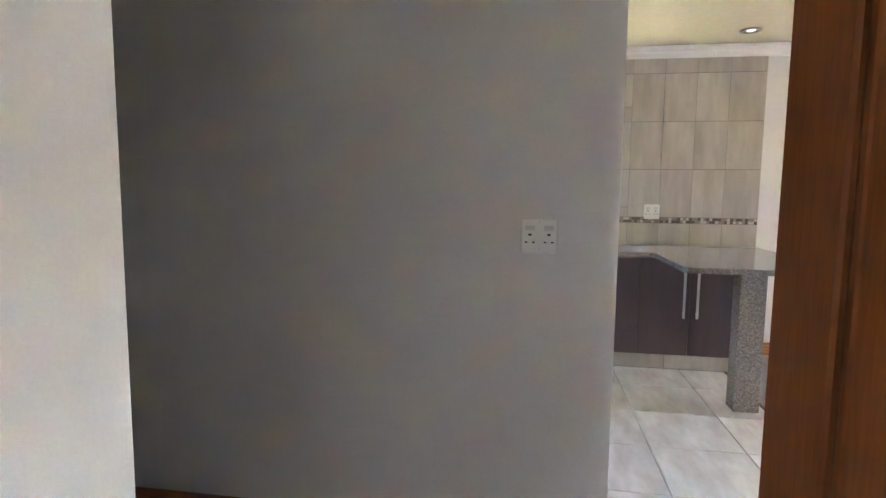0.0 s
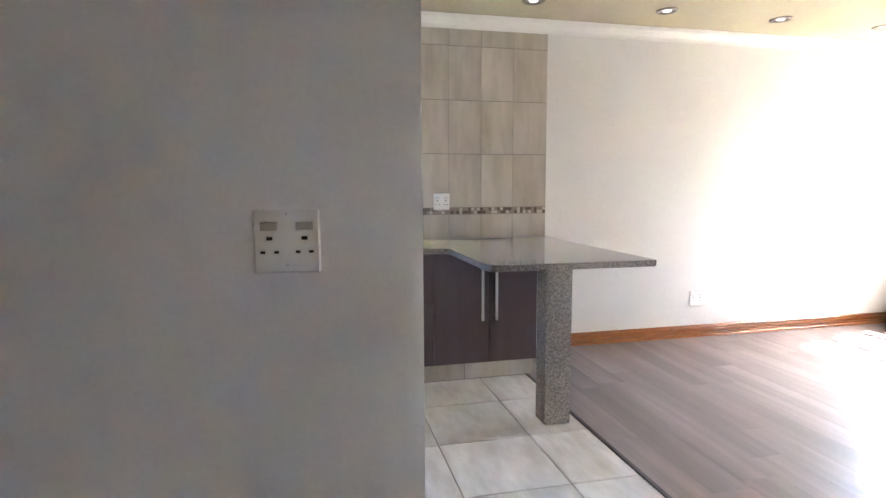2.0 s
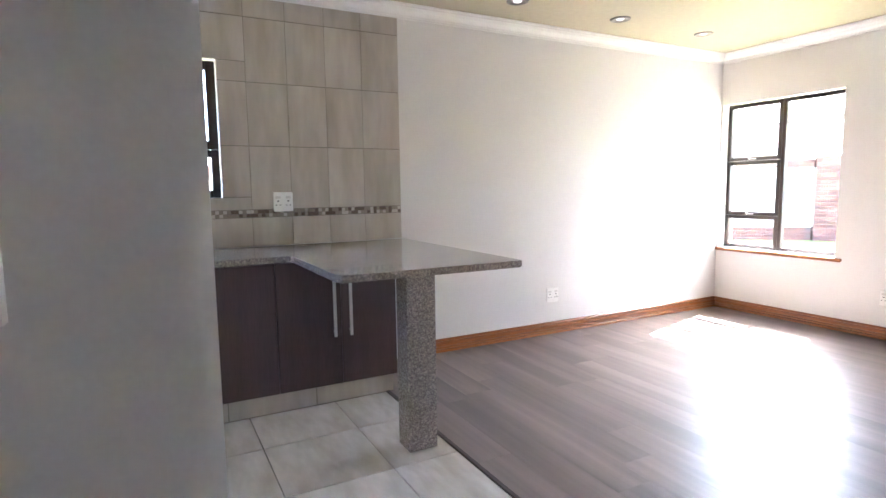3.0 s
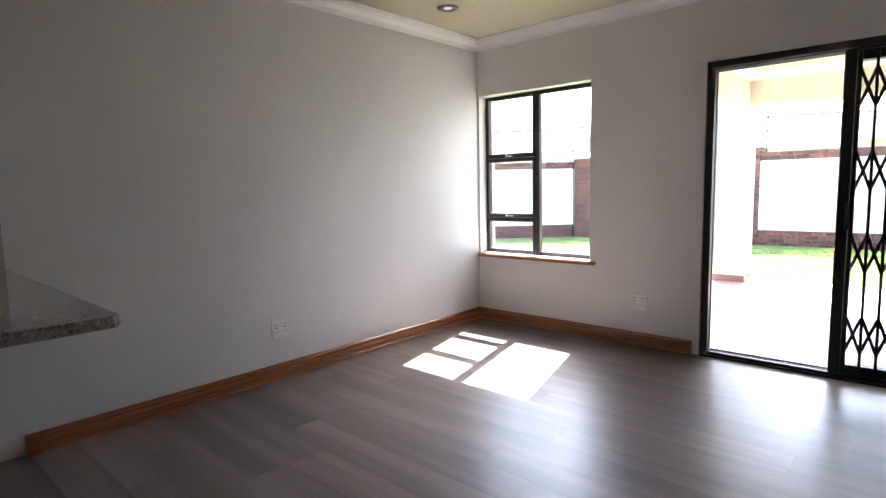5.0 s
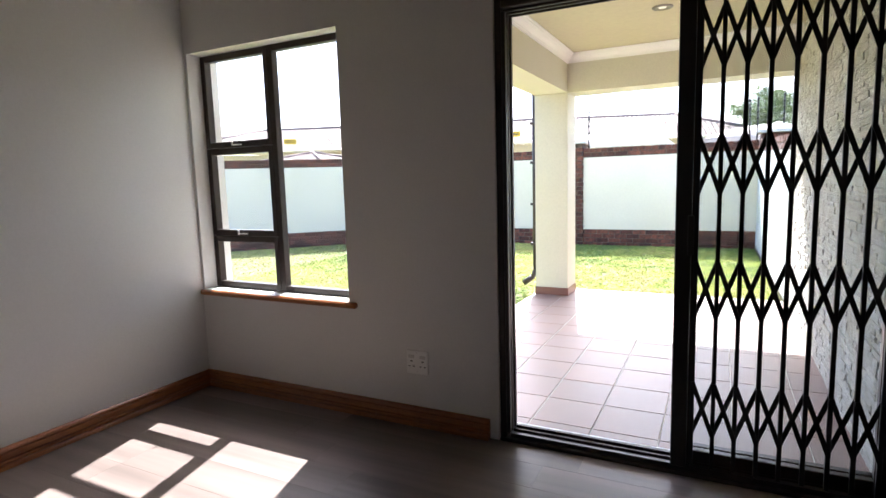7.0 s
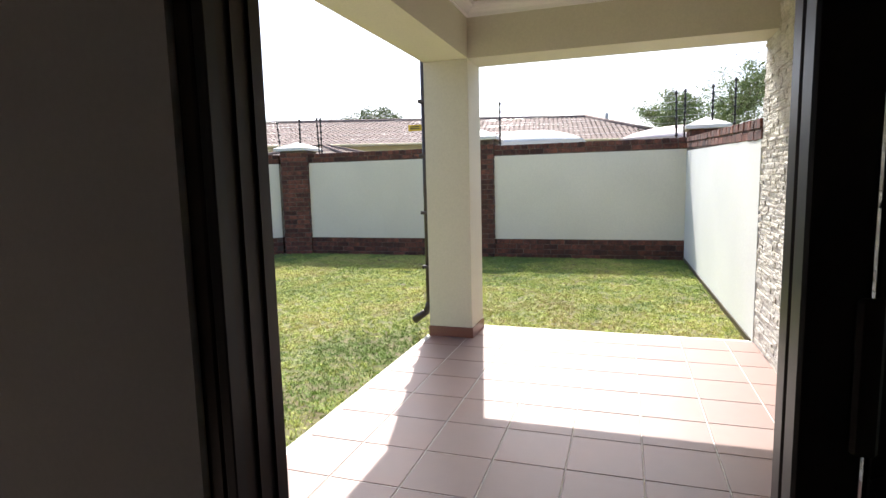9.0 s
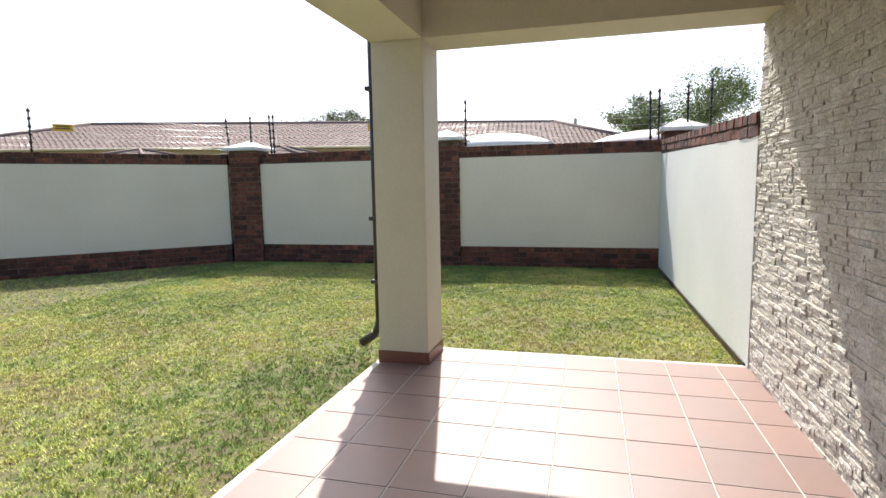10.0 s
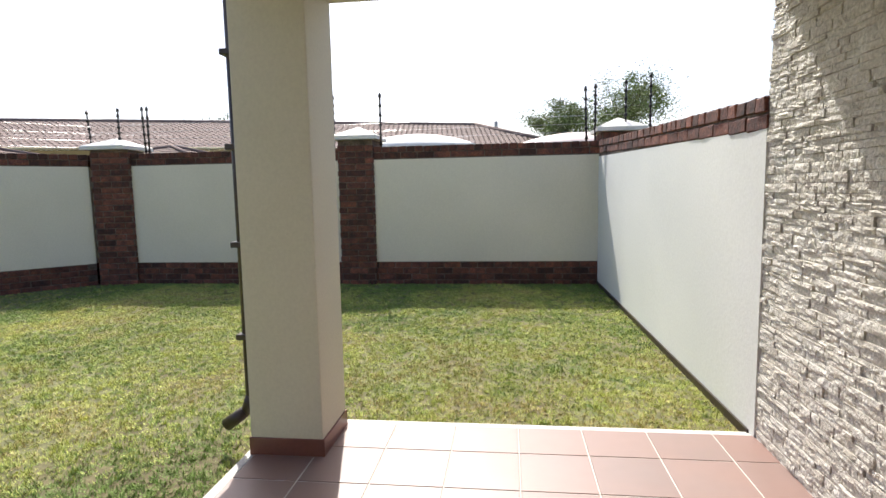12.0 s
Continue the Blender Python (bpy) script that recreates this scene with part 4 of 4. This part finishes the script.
VAR = []
for k in range(14):
    v, f = stone_verts(0.2, 0.045, 0.008, random.Random(50 + k))
    me = bpy.data.meshes.new("stone")
    me.from_pydata(v, [], f)
    me.materials.append(STONE)
    VAR.append(me)
verts, faces, singles = [], [], 0
z = ZP - 0.01
while z < 2.56:
    h = rng.choice((0.024, 0.029, 0.034, 0.042))
    x = XP1 + rng.uniform(-0.012, 0.016)
    while x > XO:
        l = rng.uniform(0.06, 0.2)
        d = rng.uniform(-0.005, 0.0055)
        c = (x - l / 2, YS - 0.022 + 0.012 + d, z + h / 2)
        if 9.0 < c[0] and c[2] < 1.62 and singles < 300:
            ob = new("stone", rng.choice(VAR))
            ob.matrix_basis = Matrix.Translation(c) @ Matrix.Diagonal(((l - 0.003) / 0.2, 1, (h - 0.002) / 0.045, 1))
            ob.parent = stone_wall
            singles += 1
        else:
            v, f = stone_verts(l - 0.003, h - 0.002, 0.008, rng)
            i = len(verts)
            verts += [(p[0] + c[0], p[1] + c[1], p[2] + c[2]) for p in v]
            faces += [tuple(i + q for q in fc) for fc in f]
        x -= l
    z += h
me = bpy.data.meshes.new("ledge_stones")
me.from_pydata(verts, [], faces)
me.materials.append(STONE)
ob = new("ledge_stones", me)
ob.parent = stone_wall
tagged(ob, "cream split-face ledge stones", "", "", "stuff")

# lawn
GRASSES = [material("lawn_" + k, c, 0.75, dark=0.2, grain=0.2, big=0.8, fine=14, spread=0.25, tint=t, spec=0.25)
           for k, c, t in (("green", (0.29, 0.39, 0.105), (0.22, 0.34, 0.09)), ("yellow_green", (0.60, 0.62, 0.185), (0.51, 0.575, 0.155)), ("straw", (0.62, 0.53, 0.22), (0.55, 0.47, 0.19)))]
nr = np.random.RandomState(6)
FIELD = nr.uniform(0, 1, (256, 256))


def value_noise(x, y, scale):
    """Smooth random field with features of about 1 / scale metres."""
    u, w = x * scale, y * scale
    i, j = np.floor(u).astype(int), np.floor(w).astype(int)
    p, q = u - i, w - j
    p, q = p * p * (3 - 2 * p), q * q * (3 - 2 * q)
    f = lambda a, b: FIELD[(i + a) % 256, (j + b) % 256]
    return (f(0, 0) * (1 - p) + f(1, 0) * p) * (1 - q) + (f(0, 1) * (1 - p) + f(1, 1) * p) * q


def lawn(tufts, blades, x0, x1, y0, y1, tall):
    """Tufts of matted blades, thicker and taller in small mounds, with thin spots between."""
    x, y = nr.uniform(x0, x1, tufts), nr.uniform(y0, y1, tufts)
    keep = (x + y * 1.03 < 23.65) & ((x > PATIO_X + 0.05) | (y > PATIO_Y + 0.06)) & (y > 1.5)
    mound = 0.45 * value_noise(x, y, 12.0) + 0.55 * value_noise(x + 31, y + 7, 28.0)
    keep &= mound + 0.2 * nr.uniform(-1, 1, tufts) > 0.29
    x, y, mound = x[keep], y[keep], mound[keep]
    n = len(x)
    dry = 0.55 * value_noise(x + 90, y, 0.7) + 0.45 * value_noise(x, y + 50, 4.0) + 0.22 * nr.uniform(-1, 1, n)
    # greener at pillar and front wall; the dark green also deepens the wall's shadow
    lush_shade = np.exp(-((x - 9.6) ** 2 + (y - 4.3) ** 2) / 0.35) + 0.8 * np.exp(-np.maximum(14.8 - x, 0) / 0.5)
    dry = dry - 0.45 * lush_shade
    sort = np.where(dry < 0.34, 0, np.where(dry < 0.69, 1, 2))
    turn, lay_down = nr.uniform(0, 2 * np.pi, n), nr.uniform(0.7, 1.35, n)
    x, y, mound, sort, turn, lay_down = [np.repeat(k, blades) for k in (x, y, mound, sort, turn, lay_down)]
    n = len(x)
    x, y = x + nr.normal(0, 0.011, n), y + nr.normal(0, 0.011, n)
    a, lean = turn + nr.normal(0, 0.8, n), np.clip(lay_down + nr.normal(0, 0.3, n), 0.05, 1.45)
    h = tall * nr.uniform(0.55, 1.15, n) * (0.6 + 0.8 * mound)
    w = nr.uniform(0.002, 0.0046, n)
    v = np.zeros((n, 3, 3))
    v[:, 0] = np.stack([x - w * np.sin(a), y + w * np.cos(a), np.full(n, ZG - 0.003)], 1)
    v[:, 1] = np.stack([x + w * np.sin(a), y - w * np.cos(a), np.full(n, ZG - 0.003)], 1)
    v[:, 2] = np.stack([x + h * np.sin(lean) * np.cos(a), y + h * np.sin(lean) * np.sin(a), ZG + h * np.cos(lean)], 1)
    inside = (v[:, 2, 1] > 1.5 + 0.011 * (x - XP1)) & ((v[:, 2, 0] > PATIO_X + 0.045) | (v[:, 2, 1] > PATIO_Y + 0.045))
    return v[inside].reshape(-1, 3), sort[inside]


patches = [lawn(150000, 8, XO, 14.82, 1.5, 8.5, 0.026), lawn(36000, 7, 6.4, 14.82, 8.5, 14.5, 0.03)]
v, sort = np.concatenate([p[0] for p in patches]), np.concatenate([p[1] for p in patches])
me = bpy.data.meshes.new("lawn")
n = len(v) // 3
me.vertices.add(len(v)), me.loops.add(len(v)), me.polygons.add(n)
me.vertices.foreach_set("co", v.ravel().astype(np.float32))
me.loops.foreach_set("vertex_index", np.arange(len(v), dtype=np.int32))
me.polygons.foreach_set("loop_start", np.arange(0, len(v), 3, dtype=np.int32))
me.polygons.foreach_set("loop_total", np.full(n, 3, dtype=np.int32))
for g_mat in GRASSES:
    me.materials.append(g_mat)
me.polygons.foreach_set("material_index", sort.astype(np.int32))
me.update()
tagged(new("lawn", me), "short patchy green and straw-coloured lawn grass", "grass", "", "stuff")
